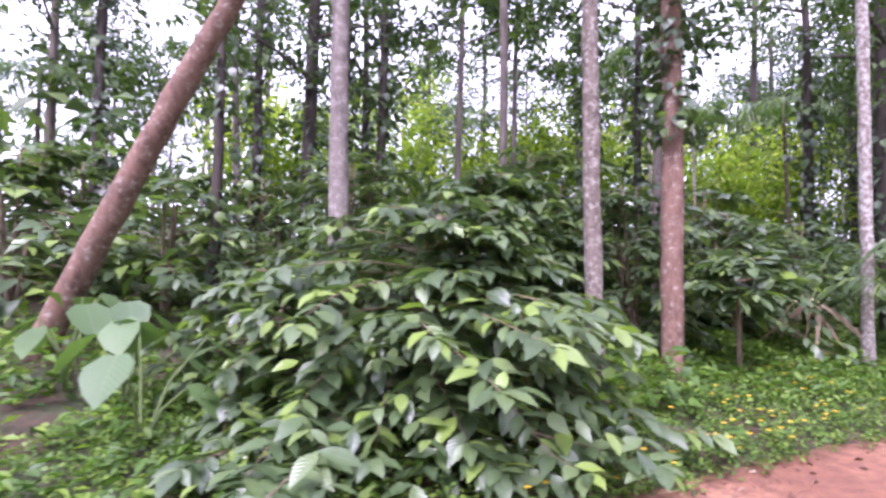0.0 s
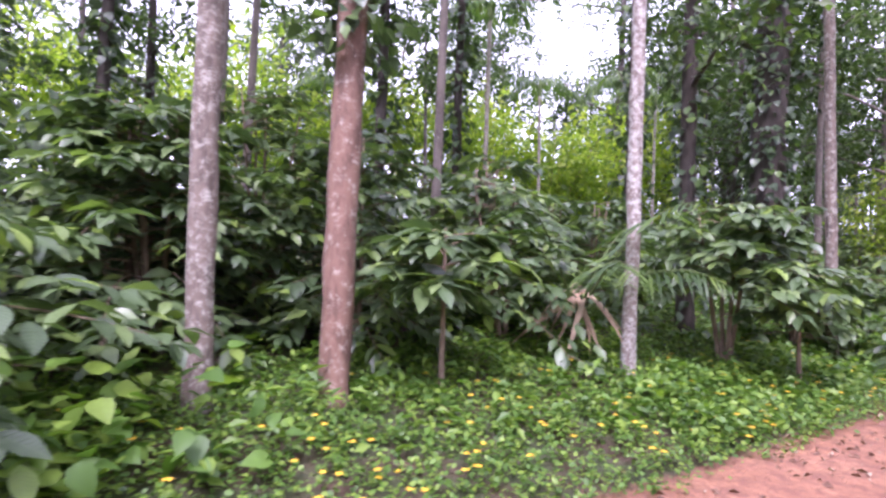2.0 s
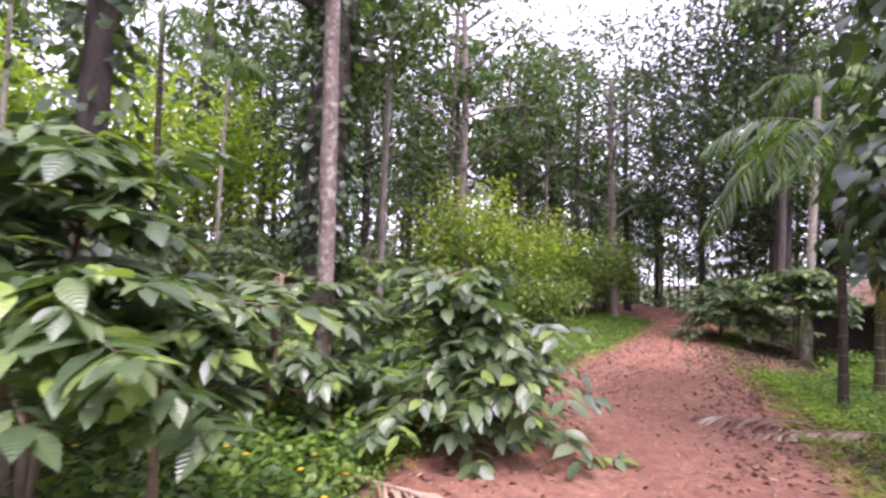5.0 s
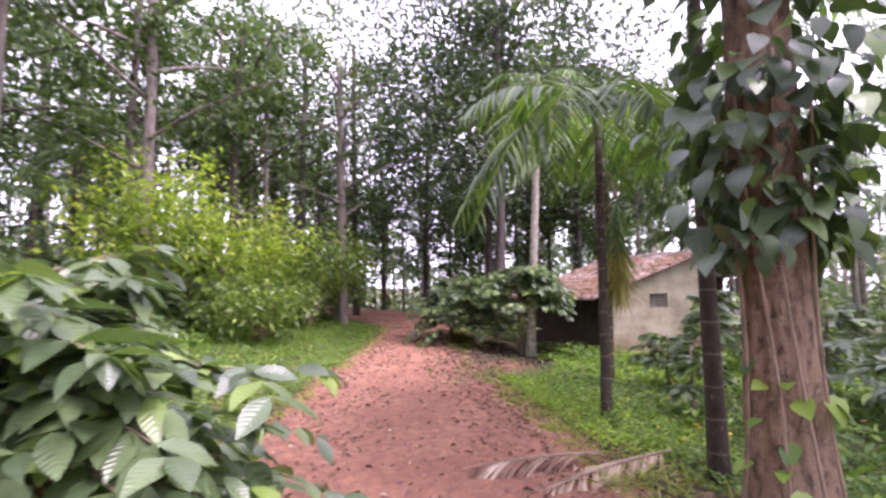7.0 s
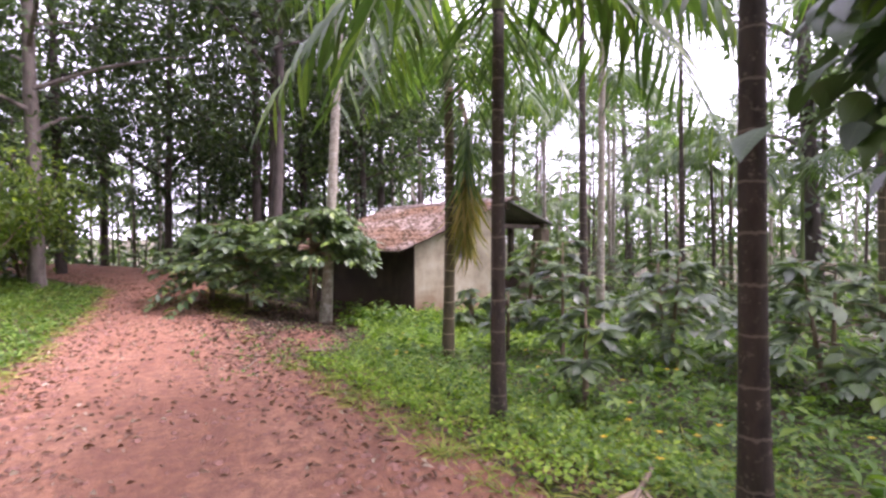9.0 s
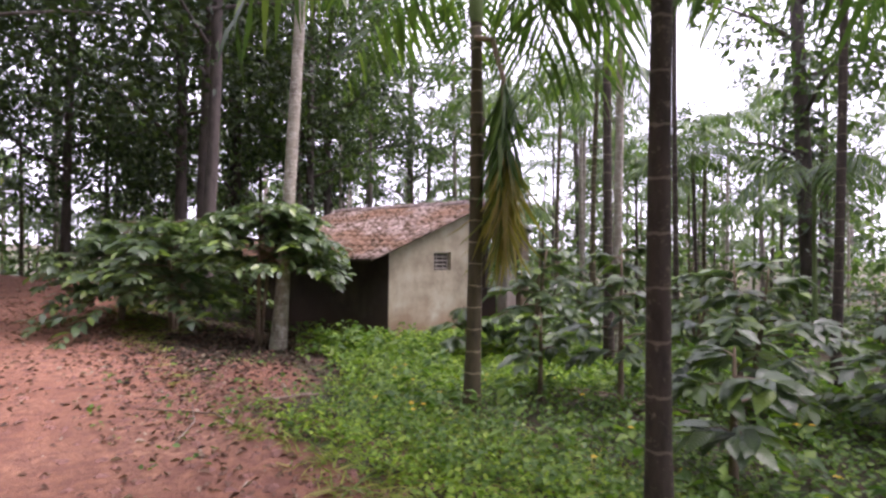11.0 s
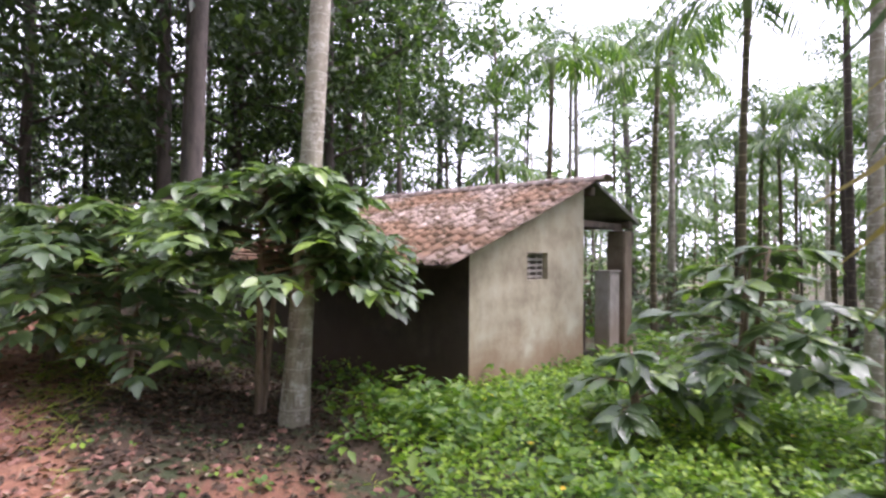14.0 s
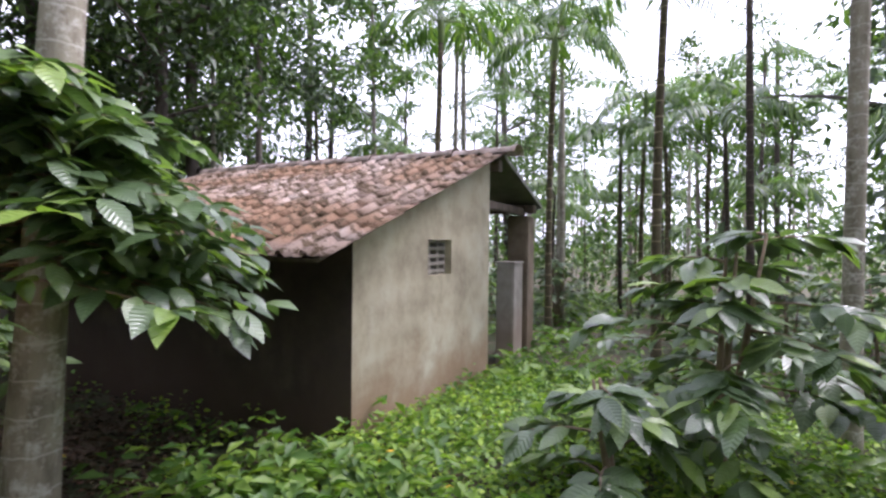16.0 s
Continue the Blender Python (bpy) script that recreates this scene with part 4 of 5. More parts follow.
def hanging_frond(parent, at, z_top, length, seed):
    """A broken frond that hangs beside the stem, its leaflets fanned out below."""
    r = np.random.default_rng(seed)
    st = Soup()
    line = [(0.0, 0.0, z_top + 0.45), (at[0] * 0.6, at[1] * 0.6, z_top + 0.4)] + [(at[0], at[1], z_top - length * t) for t in np.linspace(0, 1, 7)]
    st.tube(line, [0.03 * (1 - 0.8 * i / 8) for i in range(9)], 6)
    for name, material, count, lo, hi, label in (("hanging_frond", PALM, 170, 0.0, 0.6, "green upper part of a hanging frond"), ("hanging_frond", YELLOW_PALM, 260, 0.4, 1.0, "yellowing frond hanging down the stem")):
        lv = Soup()
        t = r.uniform(lo, hi, count)
        p = np.stack([np.full(count, at[0]), np.full(count, at[1]), z_top - length * t], 1)
        a = np.where(r.random(count) < 0.5, -0.25, -0.25 + math.pi) + r.normal(0, 0.3, count)
        sp = r.uniform(0.05, 1.0, count)
        d = np.stack([np.cos(a) * sp, np.sin(a) * sp, np.full(count, -1.0)], 1)
        k = 0.72 * r.uniform(0.7, 1.15, count)
        lv.scatter(LEAFLET, face_to(d, r.normal(0, 0.8, count)), p, np.stack([k * 0.6, k, k], 1))
        f = lv.part(name, material, parent, label)
    st.part("stalk", DEAD_WOOD, f)


hanging_frond(p770, (-0.22, -0.2), 3.2, 1.25, 5)

# ---- coffee ----
coffee_bush(-0.3, 5.0, 2.05, 2.1, 101, single=300, stems=5, leaf=0.25, branches=84, bare=0.06, side=-1.57)
coffee_bush(-1.75, 4.9, 1.35, 1.25, 102, single=120, stems=3, leaf=0.24, branches=34, bare=0.15)
coffee_bush(3.72, 6.3, 1.75, 1.15, 103, single=200, stems=1, leaf=0.32, branches=12, bare=0.62, side=-1.9, label="young coffee sapling with thin stem and big leaves")
coffee_bush(7.7, 7.6, 2.3, 1.55, 104, single=280, stems=4, leaf=0.24, branches=52, bare=0.5, side=-1.9)
coffee_bush(8.1, 6.85, 1.45, 1.0, 116, single=90, stems=1, leaf=0.25, branches=9, bare=0.6, side=-1.9, label="low coffee branch drooping toward the track")
coffee_bush(11.4, 7.8, 1.85, 1.5, 105, single=280, stems=4, leaf=0.25, branches=58, bare=0.2, side=-1.7)
coffee_bush(24.9, 8.5, 2.0, 1.5, 117, single=60, stems=4, leaf=0.24, branches=50, bare=0.35)
coffee_bush(9.7, 8.6, 1.6, 1.3, 106, single=150, stems=3, leaf=0.24, branches=36, bare=0.2)
coffee_bush(22.7, 6.25, 2.4, 1.66, 107, single=300, stems=3, leaf=0.22, branches=110, bare=0.57, side=-2.0, droop=0.95, label="wide coffee shrub spreading over bare ground by the hut")
coffee_bush(23.9, 7.55, 2.05, 1.7, 108, single=120, stems=4, leaf=0.23, branches=64, bare=0.3)
coffee_bush(21.05, 2.3, 1.9, 1.05, 109, single=260, stems=3, leaf=0.27, branches=19, bare=0.25, label="young coffee shrub in the weeds opposite the hut")
coffee_bush(20.95, 3.35, 0.95, 0.6, 126, single=60, stems=2, leaf=0.24, branches=7, bare=0.3, label="small coffee shrub in the weeds opposite the hut")
coffee_bush(18.2, 2.95, 1.85, 0.62, 127, single=110, stems=1, leaf=0.21, branches=13, bare=0.35, label="young coffee tree with thin stem in the grass")
coffee_bush(16.4, 3.7, 1.1, 0.45, 128, single=40, stems=1, leaf=0.24, branches=6, bare=0.4, label="thin coffee sapling in the grass by the track")
coffee_bush(18.95, 3.45, 1.1, 0.42, 129, single=50, stems=1, leaf=0.2, branches=7, bare=0.4, label="thin coffee sapling with large drooping leaves")
coffee_bush(22.0, 0.6, 1.3, 1.0, 110, single=100, stems=2, leaf=0.23, branches=20, bare=0.25)
coffee_bush(17.9, 1.6, 1.7, 1.0, 111, single=140, stems=2, leaf=0.24, branches=20, bare=0.25)
coffee_bush(16.2, 0.9, 1.6, 1.1, 112, single=80, stems=2, leaf=0.24, branches=22, bare=0.25)
coffee_bush(4.9, 8.3, 2.4, 1.5, 113, single=100, stems=4, leaf=0.24, branches=44, bare=0.25)
coffee_bush(0.9, 7.4, 2.7, 1.5, 115, single=80, stems=4, leaf=0.25, branches=60, bare=0.2, label="tall old coffee shrub behind the roadside coffee")
coffee_bush(3.0, 7.9, 2.75, 1.5, 114, single=100, stems=4, leaf=0.24, branches=54, bare=0.15)
coffee_bush(1.7, 9.0, 3.3, 1.7, 118, stems=4, leaf=0.26, branches=60, bare=0.15, label="tall old coffee shrub behind the roadside coffee")
coffee_bush(-1.4, 7.6, 2.8, 1.6, 119, stems=4, leaf=0.26, branches=60, bare=0.12, label="tall old coffee shrub behind the roadside coffee")

# three far shrubs, repeated through the plantation
FAR = [coffee_bush(-3.0 + 2.4 * k, 10.2, 2.0, 1.45, 120 + k, stems=3, leaf=0.28, branches=34, bare=0.12, group="plantation coffee shrubs", label="dense coffee shrub in the plantation") for k in range(3)]
spots = []
fr = np.random.default_rng(77)
for gx in np.arange(-9, 32, 2.3):
    for gy in np.arange(-13, 25, 2.3):
        x, y = gx + fr.uniform(-0.6, 0.6), gy + fr.uniform(-0.6, 0.6)
        left, right = edges(x)
        if (y > left + 2.6 and y < left + 10.5) or (y < right - 4.0 and y > right - 15.5 and x > 8):
            lu, lv = (x - 22.785) * 0.49 - (y - 4.105) * 0.872, (x - 22.785) * 0.872 + (y - 4.105) * 0.49
            if -2.0 < lu < 7.0 and -3.5 < lv < 6.5:
                continue
            if min((x - a) ** 2 + (y - b) ** 2 for a, b in ((0.35, 5), (3.7, 6.2), (7.7, 7.6), (11.35, 7.75), (9.7, 8.6), (4.9, 8.3), (2, 7.6), (23.6, 8.2), (20.45, 2.75), (22.3, 1), (17.6, 2.1), (16, 1.6), (13.2, 3.7))) < 2.2:
                continue
            if (x < -1 and y < 7.4) or (y < right and fr.random() < 0.35):
                continue
            spots.append((x, y))
for k, (x, y) in enumerate(spots):
    if abs(y - 10.2) < 1.2 and -4 < x < 3.5:
        continue
    c = copy_thing(FAR[k % 3], pose(x, y, gz(x, y) - 0.03, 0, 0, fr.uniform(0, 360)))
    q = fr.uniform(0.75, 1.05) * (0.8 if y < 4 else 1.35 if x < 9 else 1.0)
    c.scale = (q, q, q)

# ---- yellow-green shrubs ----
def bright_shrub(x, y, height, radius, seed, count, mat_leaf=None):
    r = np.random.default_rng(seed)
    top = thing("shrub", x, y, gz(x, y), "airy yellow-green shrub with fine leaves", "shrub", "yellow-green shrubs")
    centres = []
    for k in range(14):
        a = k * 2.4 + r.uniform(-0.3, 0.3)
        reach = radius * r.uniform(0.4, 1.0)
        h = height * r.uniform(0.55, 1.0)
        pts = [(math.cos(a) * reach * t ** 1.5, math.sin(a) * reach * t ** 1.5, h * t) for t in (0, 0.3, 0.6, 0.85, 1)]
        w = Soup()
        w.tube(pts, [0.03, 0.022, 0.015, 0.008, 0.004], 5)
        w.part("stem", TWIG, top)
        centres += [(p[0], p[1], p[2]) for p in pts[2:]] + [(pts[3][0] * 1.1, pts[3][1] * 0.9, pts[3][2] * 0.9)]
    c = Soup()
    leaf_cloud(c, r, np.array(centres), 0.32 if height < 5 else 0.6, count, 0.17 if height < 5 else 0.3, SMALL_LEAF)
    c.part("foliage", mat_leaf or BRIGHT, top)["kind"] = "stuff"


bright_shrub(19.3, 14.2, 4.2, 1.9, 201, 3200)
bright_shrub(22.3, 14.0, 4.0, 2.0, 202, 3400)
bright_shrub(24.6, 13.0, 3.1, 1.8, 203, 3600, MID_GREEN)
bright_shrub(26.9, 13.2, 2.4, 1.5, 204, 2600, MID_GREEN)
bright_shrub(20.9, 12.4, 1.7, 1.5, 205, 2200, MID_GREEN)
# sunlit young growth behind the plantation
for k, (x, y, h) in enumerate(((-6, 20, 6.0), (-1.5, 23, 7.0), (2.5, 20, 6.0), (6.5, 22, 7.0), (10, 19.5, 5.5), (14, 21, 6.0))):
    bright_shrub(x, y, h, 2.6, 210 + k, 3000)

# ---- the wood around ----
wood = np.random.default_rng(301)
KINDS = [tree(-60 - 4 * k, 60, (11, 12.5, 10.5, 13)[k], (0.12, 0.16, 0.1, 0.2)[k], (GREY_BARK, DARK_BARK, GREY_BARK, DARK_BARK)[k], 310 + k, (0.02 * (k - 1), 0.015), 2800, (0.36, 0.34, 0.55, 0.3)[k], (2.2, 2.8, 2.0, 3.2)[k], 0.23,
              (None, (0.5, 6, 300, 0.22), None, (0.5, 7, 420, 0.24))[k], ("slender grey shade tree with airy crown", "vine-wrapped dark shade tree", "thin grey tree with high crown", "large dark tree with dense crown")[k],
              "woodland trees", sides=8, limbs=10, near=False) for k in range(4)]
PALMS = [areca(-60 - 4 * k, 66, (5.6, 7.2, 8.8, 3.2, 4.4)[k], (0.07, 0.075, 0.075, 0.05, 0.06)[k], 330 + k, (PALM_BARK, PALE_PALM_BARK, BLACK_PALM_BARK, PETIOLE, BLACK_PALM_BARK)[k], (0.01 * (k - 1), 0.012), 10, (1.8, 1.8, 1.9, 1.7, 1.8)[k], pairs=20, group="plantation areca palms", simple=True, sides=8, width=0.55,
               label=("slender areca palm with ringed trunk and feathery crown", "tall pale-trunked areca palm in the plantation", "tall dark-trunked areca palm in the plantation", "young green-stemmed areca palm", "young dark-stemmed areca palm")[k]) for k in range(5)]
taken = [(20, 1.65), (20.7, 1.0), (13.2, 3.7), (2.7, 6.1), (6, 7.1), (10.1, 8.3), (12.6, 13), (1, 9), (-4.5, 13), (-3.7, 8.4), (15.8, 4.7), (18.3, 4.7), (21.6, 6), (19, 2.9), (14, 4.1)]


def free(x, y, gap):
    left, right = edges(x)
    if right - 1.2 < y < left + 1.5 and x < 31:
        return False
    lu, lv = (x - 22.785) * 0.49 - (y - 4.105) * 0.872, (x - 22.785) * 0.872 + (y - 4.105) * 0.49
    if -1.2 < lu < 6.2 and -4.5 < lv < 5.8:
        return False
    return all((x - a) ** 2 + (y - b) ** 2 > gap * gap for a, b in taken)


# zones: x and y ranges, how many, share of palms, spacing
for x0, x1, y0, y1, count, share, gap in ((-18, 14, 9, 36, 50, 0.4, 2.0), (14, 30, 13.5, 34, 40, 0.45, 1.8), (30, 48, 6, 34, 80, 0.6, 1.5), (27, 44, -6, 8, 34, 0.62, 1.8),
                                          (8, 44, -22, 0.5, 92, 0.8, 2.0), (-18, 8, -30, -6, 16, 0.4, 3.0)):
    made = tries = 0
    while made < count and tries < 4000:
        tries += 1
        x, y = wood.uniform(x0, x1), wood.uniform(y0, y1)
        left, right = edges(x)
        if not free(x, y, gap) or (left > y > right - 4.2) or (left < y < left + 2.6 and x < 29):
            continue
        taken.append((x, y))
        src = PALMS[wood.integers(5)] if wood.random() < share else KINDS[wood.integers(4) if x > 10 else (0, 2, 2, 1)[wood.integers(4)]]
        c = copy_thing(src, pose(x, y, gz(x, y) - 0.05, 0, 0, wood.uniform(0, 360)))
        q = wood.uniform(0.75, 1.1)
        c.scale = (q, q, q)
        made += 1
for x, y, k in ((28.2, -4.0, 1), (27.4, -6.3, 0), (30.5, -2.45, 1), (23.4, -0.75, 0), (20.7, 0.95, 1)):
    copy_thing(PALMS[k], pose(x, y, gz(x, y) - 0.05, 0, 0, 70 * k + 30))
for src, place in zip(KINDS + PALMS, ((-9, 12), (31, 14), (34, -2), (29, 17), (26, -7), (33, 3), (37, 11), (35.5, 14), (24.5, -5))):
    src.matrix_basis = pose(*place, gz(*place) - 0.05)


# wide trees whose crowns hang over the track ahead
for k, (x, y, h, spread, low) in enumerate(((36.0, 14.5, 12, 4.5, 0.15), (28.3, 15.4, 12, 5.0, 0.36), (28.6, 7.4, 14.5, 4.8, 0.45), (25.9, 7.2, 13, 4.8, 0.36), (19.3, 14.6, 10, 4.2, 0.3), (23.6, 14.9, 9.5, 4.0, 0.32), (31.0, 17.8, 9.5, 4.2, 0.25), (30.2, 8.0, 12.5, 4.4, 0.25), (26.3, 12.6, 9.5, 3.8, 0.36),
                                            (33.5, 11.5, 12, 4.4, 0.2), (32.5, 3.4, 12, 4.0, 0.25), (35.5, 6.5, 12, 4.4, 0.18), (32.8, 16.5, 10, 4.2, 0.2))):
    tree(x, y, h, 0.15 + 0.02 * (k % 3), DARK_BARK if (y < 9 or x > 33) else (GREY_BARK, DARK_BARK)[k % 2], 350 + k, (0.03 * math.sin(k * 2.0), 0.03 * math.cos(k * 1.7)), 8000 if (y < 9 or x > 33) else 1900, low, spread, 0.23 if (y < 9 or x > 33) else 0.19, mat_leaf=DARK_CANOPY if (y < 9 or x > 33) else CANOPY, label="spreading shade tree with dark leafy crown over the track", group="roadside trees", limbs=12, taper=0.5, bend=0.3)


def understory():
    """Low leafy growth that fills the wood between the trunks."""
    r = np.random.default_rng(402)
    s, centres = Soup(), []
    while len(centres) < 1900:
        x, y = r.uniform(-16, 62), r.uniform(-42, 46)
        left, right = edges(x)
        d = math.hypot(x - 14, y - 5)
        if d < 15 or d > 50 or (right - 5 < y < left + 3 and x < 31):
            continue
        for _ in range(3):
            centres.append((x + r.normal(0, 0.5), y + r.normal(0, 0.5), gz(x, y) + r.uniform(0.1, 3.0)))
    leaf_cloud(s, r, np.array(centres), 0.5, 34000, 0.34)
    tagged(s.part("understory", CANOPY), "low green growth between the plantation trees", "undergrowth", kind="stuff")


understory()


def far_wood():
    """The farther woodland as one mass of trunks and leaves."""
    r = np.random.default_rng(401)
    trunks, leaves = Soup(), Soup()
    centres = []
    for k in range(300):
        a = r.uniform(0, 6.28)
        d = r.uniform(40, 75)
        x, y = 14 + math.cos(a) * d, 5 + math.sin(a) * d
        left, right = edges(x)
        z, h = gz(x, y), r.uniform(9, 15) * (0.8 if y < -12 else 0.75 if x < 20 else 1.0)
        trunks.tube([(x, y, z - 0.3), (x + r.normal(0, 0.3), y + r.normal(0, 0.3), z + h)], [r.uniform(0.1, 0.25), 0.06], 6)
        for _ in range(10):
            centres.append((x + r.normal(0, 1.7), y + r.normal(0, 1.7), z + h * r.uniform(0.02, 1.0) ** 1.2))
    leaf_cloud(leaves, r, np.array(centres), 0.8, 56000, 0.72)
    t = trunks.part("far_tree_trunks", GREY_BARK)
    tagged(t, "thin trunks of the far woodland", "trees", kind="stuff")
    f = leaves.part("far_foliage", CANOPY)
    tagged(f, "green foliage of the far woodland", "trees", kind="stuff")


far_wood()

# ---- ground cover ----
def cover(name, label, spots, material, template, size, leaves_each, height, seed, category="weeds", spread=0.07):
    r = np.random.default_rng(seed)
    spots = np.asarray(spots)
    n = len(spots)
    base = np.repeat(spots, leaves_each, 0)
    m = len(base)
    a = r.uniform(0, 6.28, m)
    place = np.stack([base[:, 0] + np.cos(a) * r.uniform(0, spread, m), base[:, 1] + np.sin(a) * r.uniform(0, spread, m), np.zeros(m)], 1)
    place[:, 2] = ground_z(place[:, 0], place[:, 1]) + np.repeat(height * r.uniform(0.35, 1.0, n), leaves_each) * r.uniform(0.25, 1.0, m)
    d = np.stack([np.cos(a), np.sin(a), r.normal(0.1, 0.4, m)], 1)
    s = Soup()
    s.scatter(template, face_to(d, r.normal(0, 0.4, m)), place, size * r.uniform(0.6, 1.3, m))
    return tagged(s.part(name, material), label, category, kind="stuff")


gr = np.random.default_rng(501)


def band(n, x0, x1, off0, off1, side, power=1.0):
    """Random spots in a band beside the track."""
    x = gr.uniform(x0, x1, n)
    left, right = edges(x)
    o = off0 + (off1 - off0) * gr.random(n) ** power
    y = left + o if side > 0 else right - o
    return np.stack([x, y], 1)


def off_hut(p):
    lu, lv = (p[:, 0] - 22.785) * 0.49 - (p[:, 1] - 4.105) * 0.872, (p[:, 0] - 22.785) * 0.872 + (p[:, 1] - 4.105) * 0.49
    keep = ~((lu > -0.02) & (lu < 5.5) & (lv > -0.02) & (lv < 4.5))
    bare = np.exp(-(((p[:, 0] - 20.3) / 1.6) ** 2 + ((p[:, 1] - 6.3) / 0.9) ** 2)) + np.exp(-(((p[:, 0] - 22.8) / 2.6) ** 2 + ((p[:, 1] - 6.6) / 1.2) ** 2))
    along = (lu < 0.0) & (lu > -2.2) & (lv > 0.05) & (lv < 5)
    return p[keep & (gr.random(len(p)) > np.maximum(bare * 1.3, along * 0.93))]


cover("weeds", "bright green creeping weeds on the bank", band(9500, -3, 13, -0.25, 3.2, 1, 0.9), WEED, ROUND_LEAF, 0.044, 8, 0.2, 1)
cover("weeds", "taller leafy weeds under the coffee", band(1500, -6, 14, 0.6, 5.0, 1), WEED, SMALL_LEAF, 0.13, 7, 0.34, 2)
cover("weeds", "green weeds and low plants between track and hut", off_hut(band(10500, 12, 27, 0.4, 7.5, -1)), WEED, ROUND_LEAF, 0.046, 8, 0.22, 3)
cover("weeds", "bright green verge along the far side of the track", band(4500, 13, 27, 0.0, 3.6, 1), WEED, ROUND_LEAF, 0.055, 7, 0.18, 11)
cover("weeds", "yellow-green weeds along the edge of the red track", off_hut(band(1700, 14.5, 22, 0.0, 1.3, -1)), SUNLIT_WEED, ROUND_LEAF, 0.045, 7, 0.15, 17)
cover("weeds", "taller leafy weeds beside the hut", off_hut(band(1100, 12, 30, 1.2, 9, -1)), WEED, SMALL_LEAF, 0.13, 8, 0.38, 4)
cover("weeds", "broad heart-shaped creeper leaves at the foot of the coffee", np.stack([gr.normal(1.0, 0.55, 130), gr.normal(4.75, 0.35, 130)], 1), WEED, HEART_LEAF, 0.15, 3, 0.75, 12, spread=0.12)
cover("weeds", "lime weeds in front of the hut, coloured as sunlit", off_hut(np.stack([gr.uniform(19, 25, 4200), gr.uniform(0.8, 5.4, 4200)], 1)), SUNLIT_WEED, ROUND_LEAF, 0.05, 8, 0.26, 14)
cover("weeds", "tall weeds crowding the corner of the hut", np.stack([gr.normal(22.0, 0.35, 90), gr.normal(4.85, 0.35, 90)], 1), WEED, SMALL_LEAF, 0.12, 9, 0.42, 16, spread=0.1)
cover("weeds", "lush waist-low weeds at the bend of the track", band(420, 5.5, 10.5, 0.1, 1.5, 1), WEED, ROUND_LEAF, 0.085, 9, 0.36, 13, spread=0.12)
cover("weeds", "sparse seedlings sprouting from bare red earth", np.stack([gr.normal(19.9, 1.0, 130), gr.normal(6.3, 0.7, 130)], 1), WEED, ROUND_LEAF, 0.05, 4, 0.09, 15, spread=0.05)
cover("grass", "tufts of yellow-green grass along the track", off_hut(np.concatenate([band(3000, 10, 27, -0.35, 1.8, -1), band(1800, 10, 27, -0.25, 2.2, 1)])), GRASS, GRASS_BLADE, 0.19, 9, 0.03, 5, "grass", 0.05)
cover("undergrowth", "green undergrowth across the plantation", np.concatenate([band(3500, -14, 40, 3, 22, 1), off_hut(band(3500, 5, 42, 5, 26, -1)), band(1800, -12, 12, 0.5, 16, -1), band(1500, 14, 34, 3, 8, 1)]), WEED, SMALL_LEAF, 0.2, 6, 0.35, 6, "undergrowth", 0.16)


def flowers(name, label, spots, material, size, height, seed):
    r = np.random.default_rng(seed)
    n = len(spots)
    p = np.column_stack([spots, ground_z(spots[:, 0], spots[:, 1]) + height * r.uniform(0.6, 1.2, n)])
    s = Soup()
    for k in range(6):
        a = np.full(n, k * 1.047) + r.uniform(0, 0.3, n)
        d = np.stack([np.cos(a), np.sin(a), np.full(n, 0.25)], 1)
        s.scatter(SMALL_LEAF, face_to(d, np.zeros(n)), p, size * r.uniform(0.8, 1.2, n))
    tagged(s.part(name, material), label, "flowers", kind="stuff")


flowers("yellow_flowers", "small yellow daisy flowers in the weeds", np.concatenate([band(230, 0, 12, -0.1, 2.0, 1, 1.4), off_hut(band(80, 14, 24, 0.6, 5, -1))]), FLOWER, 0.032, 0.22, 7)
flowers("white_flowers", "small white weed flowers under the coffee", np.stack([gr.normal(-0.2, 0.5, 26), gr.normal(3.6, 0.25, 26)], 1), WHITE_FLOWER, 0.022, 0.42, 8)


CLOD = (np.array([(1, 0, 0), (0, 1, 0), (-0.9, 0.1, 0), (0.1, -1.1, 0), (0.1, 0.1, 0.75), (0.6, 0.6, 0.4), (-0.6, 0.5, 0.35), (-0.4, -0.6, 0.4), (0.6, -0.5, 0.3)], float),
        [np.array([(0, 1, 5), (1, 2, 6), (2, 3, 7), (3, 0, 8), (5, 1, 6), (6, 2, 7), (7, 3, 8), (8, 0, 5), (4, 5, 6), (4, 6, 7), (4, 7, 8), (4, 8, 5)])], np.zeros((9, 2)))


def clods(label, spots, size, seed):
    """Lumps of red earth and small stones."""
    r = np.random.default_rng(seed)
    n = len(spots)
    p = np.column_stack([spots, ground_z(spots[:, 0], spots[:, 1]) - 0.006])
    k = size * r.uniform(0.4, 1.6, n) ** 1.5
    s = Soup()
    s.scatter(CLOD, rotm(np.zeros(n), np.zeros(n), r.uniform(0, 6.28, n)), p, np.stack([k, k * r.uniform(0.6, 1, n), k * r.uniform(0.5, 0.9, n)], 1))
    tagged(s.part("earth_clods", EARTH, smooth=False), label, "soil", kind="stuff")


clods("lumps of red earth along the track edges", np.concatenate([band(1100, 10, 24, -0.9, 0.4, -1), band(1200, 8, 26, -0.8, 0.3, 1), band(1800, 8, 26, -3.9, 0.2, 1)]), 0.028, 21)
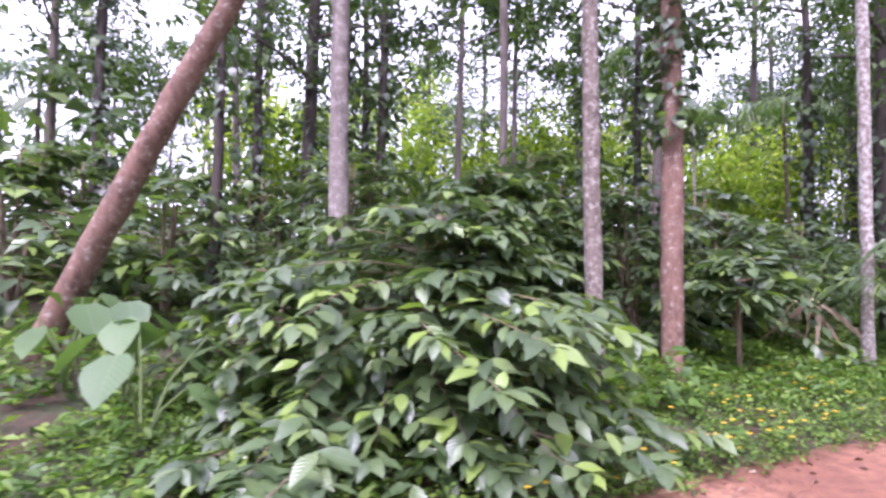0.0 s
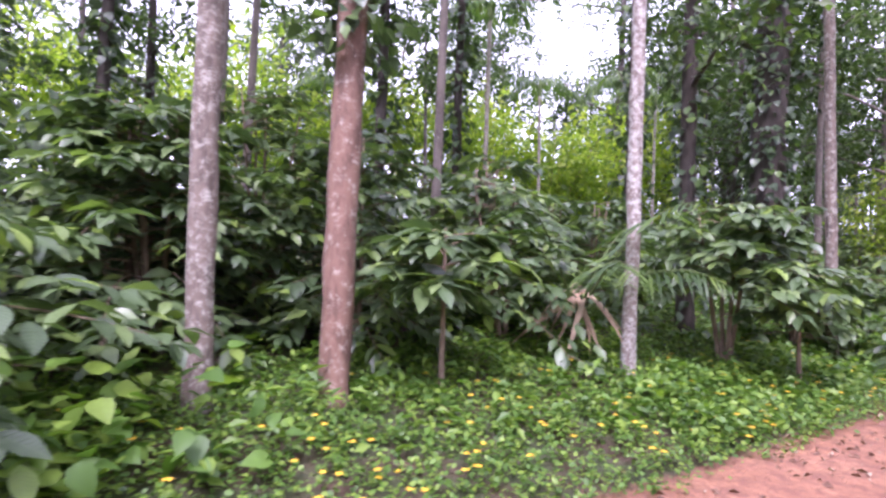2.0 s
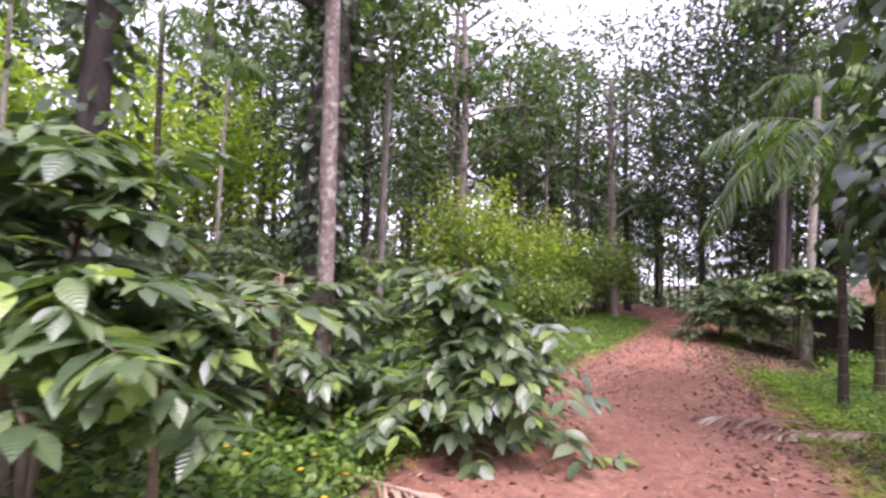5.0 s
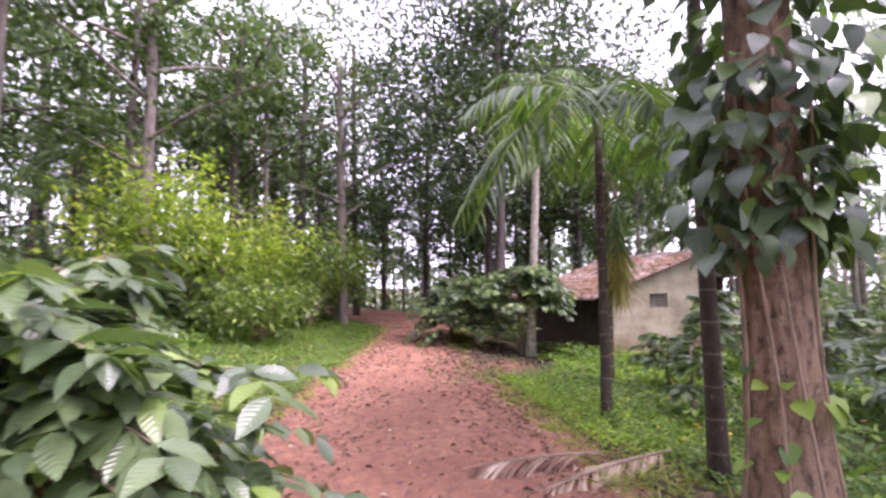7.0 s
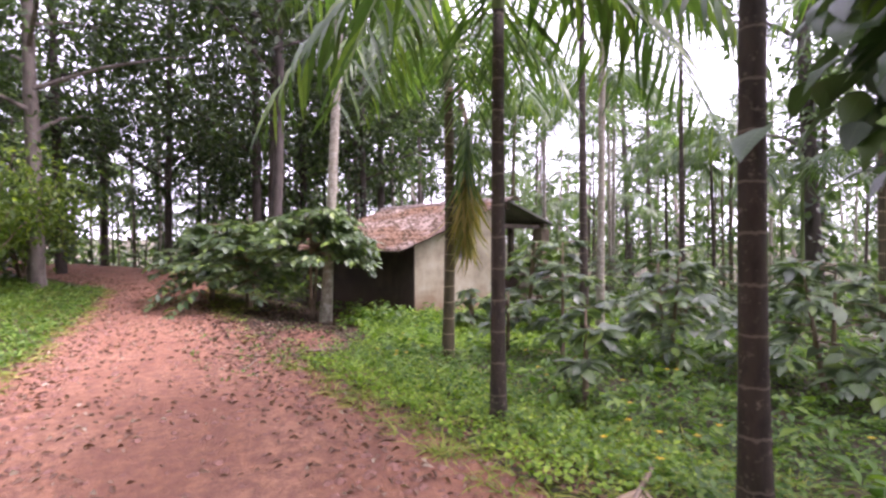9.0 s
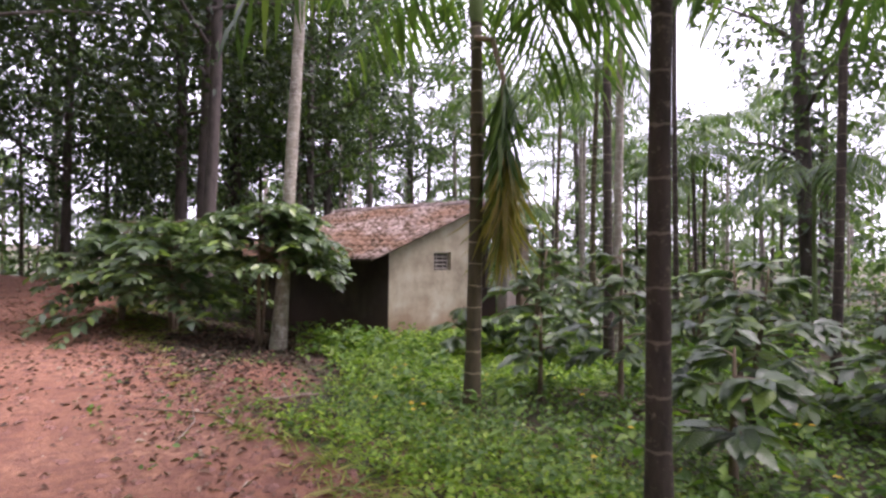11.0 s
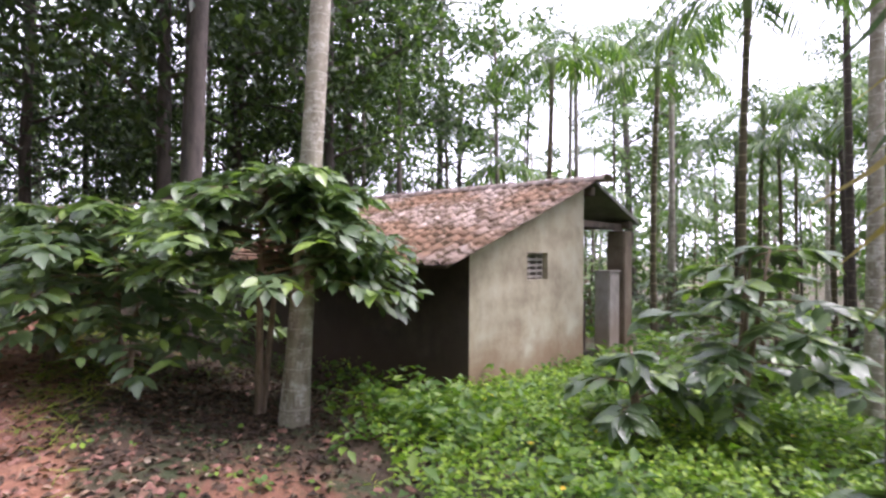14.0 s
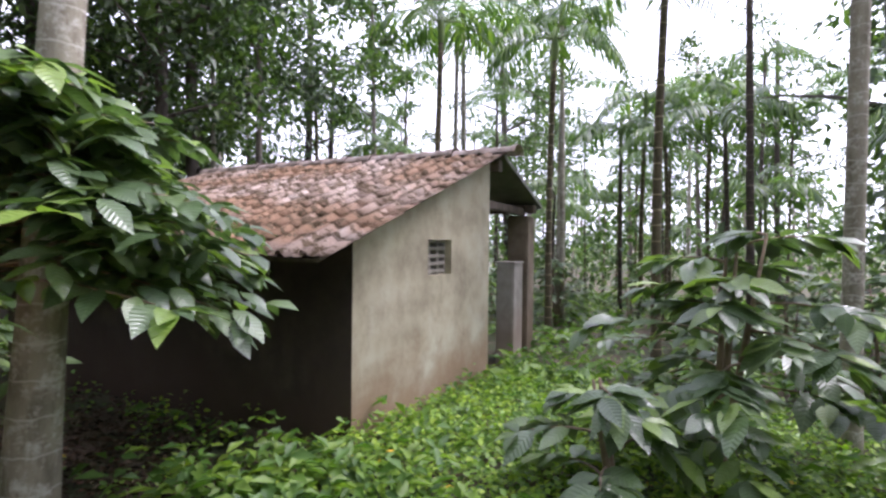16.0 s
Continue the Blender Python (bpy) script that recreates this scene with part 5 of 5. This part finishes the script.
clods("red stones and clods in the bare earth by the hut", np.stack([gr.normal(20.8, 1.2, 160), gr.normal(6.6, 0.7, 160)], 1), 0.03, 22)


def litter(name, label, spots, size, seed, material=None):
    r = np.random.default_rng(seed)
    n = len(spots)
    p = np.column_stack([spots, ground_z(spots[:, 0], spots[:, 1]) + 0.012])
    a = r.uniform(0, 6.28, n)
    d = np.stack([np.cos(a), np.sin(a), r.normal(0.02, 0.12, n)], 1)
    s = Soup()
    k = size * r.uniform(0.4, 1.6, n)
    s.scatter(SMALL_LEAF, face_to(d, r.normal(0, 0.5, n)), p, np.stack([k * r.uniform(0.5, 1.2, n), k, k * 1.6], 1))
    tagged(s.part(name, material or DRY), label, "leaf litter", kind="stuff")


road = np.concatenate([band(3200, 0, 32, -4.0, 0.3, 1), band(2200, 6, 32, -1.5, 0.3, 1), band(1600, 8, 26, -1.3, 0.3, -1)])
litter("fallen_leaves", "dry brown leaves scattered on the red track", np.concatenate([road, band(1700, 8, 30, -0.7, 0.8, 1), band(1500, 12, 26, -0.9, 0.8, -1)]), 0.06, 9)
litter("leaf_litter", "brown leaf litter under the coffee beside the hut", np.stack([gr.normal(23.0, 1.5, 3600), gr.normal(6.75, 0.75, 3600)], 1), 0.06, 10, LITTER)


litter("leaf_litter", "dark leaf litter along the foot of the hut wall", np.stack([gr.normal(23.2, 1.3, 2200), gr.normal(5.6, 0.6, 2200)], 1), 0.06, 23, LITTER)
clods("clods and stones beside the hut wall", np.stack([gr.normal(22.6, 0.9, 160), gr.normal(5.5, 0.5, 160)], 1), 0.022, 24)


def dead_frond(x, y, yaw, length, seed, pairs=22, width=0.45, label="dry fallen palm frond on the ground"):
    r = np.random.default_rng(seed)
    top = thing("fallen_frond", x, y, gz(x, y) + 0.02, label, "palm frond", "fallen fronds")
    lv, st = Soup(), Soup()
    frond(lv, st, r, Vector((0, 0, 0.06)), yaw, length, 0.06, 0.08, width, pairs, 0.1, (STRAW if seed in (61, 63) else DRY, top), 2.6)
    st.part("stalk", DEAD_WOOD, top)


dead_frond(14.7, 4.15, 2.35, 1.7, 61, 26, 0.5)
dead_frond(14.3, 4.9, 2.0, 1.2, 62)
dead_frond(9.65, 7.15, -1.45, 1.35, 63, 18, 0.48)
dead_frond(17.6, 2.6, 0.3, 1.5, 64)


def young_palm(x, y, seed):
    """A stemless young palm with green and dead fronds."""
    r = np.random.default_rng(seed)
    top = thing("young_palm", x, y, gz(x, y), "young stemless palm with green and withered fronds", "palm")
    for k in range(7):
        lv, st = Soup(), Soup()
        yaw = (-1.7, -0.9, 0.6, 1.9, -1.3, 3.0, -2.4)[k]
        frond(lv, st, r, Vector((0, 0, 0.45)), yaw, 2.1, r.uniform(0.9, 1.5), 0.75, 0.5, 20, 0.35)
        f = lv.part("frond", PALM, top)
        st.part("stalk", PETIOLE, f)
    # withered straps of the oldest frond, hanging to the ground
    n = 11
    a = np.linspace(-3.0, -1.2, n) + r.normal(0, 0.12, n)
    d = np.stack([np.cos(a), np.sin(a), r.uniform(-0.55, -0.15, n)], 1)
    k = r.uniform(0.9, 1.35, n)
    leaf_objects(LEAFLET, face_to(d, r.normal(0, 0.5, n)), np.array([0, -0.1, 0.85]) + r.normal(0, 0.06, (n, 3)), np.stack([k * 0.75, k, k], 1), STRAW, top, "withered_leaflet")


young_palm(5.8, 8.0, 71)


def taro(x, y, seed, count=7):
    """Large arrow-shaped leaves on upright stalks."""
    r = np.random.default_rng(seed)
    top = thing("taro_plant", x, y, gz(x, y), "taro plant with large pale green heart-shaped leaves", "plant", "taro plants")
    big = blade([0.2, 0.42, 0.4, 0.26, 0.004], 0.18, 0.12, 0.01)
    for k in range(count):
        a = k * 2.4 + r.uniform(-0.4, 0.4)
        h, out = r.uniform(0.45, 0.95), r.uniform(0.15, 0.5)
        tip = (math.cos(a) * out, math.sin(a) * out, h)
        st = Soup()
        st.tube([(0, 0, 0), (tip[0] * 0.4, tip[1] * 0.4, h * 0.6), tip], [0.014, 0.011, 0.007], 6)
        st.part("stalk", PETIOLE, top)
        d = np.array([[math.cos(a), math.sin(a), -0.75]])
        leaf_objects(big, face_to(d, r.normal(0, 0.2, 1)), [tip], [r.uniform(0.3, 0.46)], TARO, top)


taro(-2.75, 4.25, 81)
taro(-3.5, 4.7, 82)
taro(-2.3, 3.7, 83, 4)


def branch(name, pts, radius, label, seed):
    s = Soup()
    z = [gz(p[0], p[1]) for p in pts]
    s.tube([(p[0], p[1], q + radius * 0.7 + p[2]) for p, q in zip(pts, z)], [radius * (1 - 0.5 * i / (len(pts) - 1)) for i in range(len(pts))], 7)
    return tagged(s.part(name, DEAD_WOOD), label, "dead wood")


branch("fallen_branch", [(19.45, 5.78, 0.01), (19.4, 6.0, 0.01), (19.33, 6.2, 0.0), (19.3, 6.4, 0.01)], 0.024, "rotting branch lying in the grass", 1)
branch("twig", [(18.6, 6.6, 0), (18.9, 6.75, 0.02), (19.3, 7.3, 0.0)], 0.012, "thin dry twig on the bare earth", 2)
branch("twig", [(18.3, 7.0, 0), (18.7, 6.9, 0.03), (19.2, 6.95, 0.04)], 0.01, "thin dry twig on the bare earth", 3)
branch("fallen_branch", [(-0.6, 4.3, 0.1), (0.1, 4.2, 0.55), (0.5, 4.15, 0.62), (0.75, 4.1, 0.2)], 0.018, "bent dry branch caught in the coffee", 4)
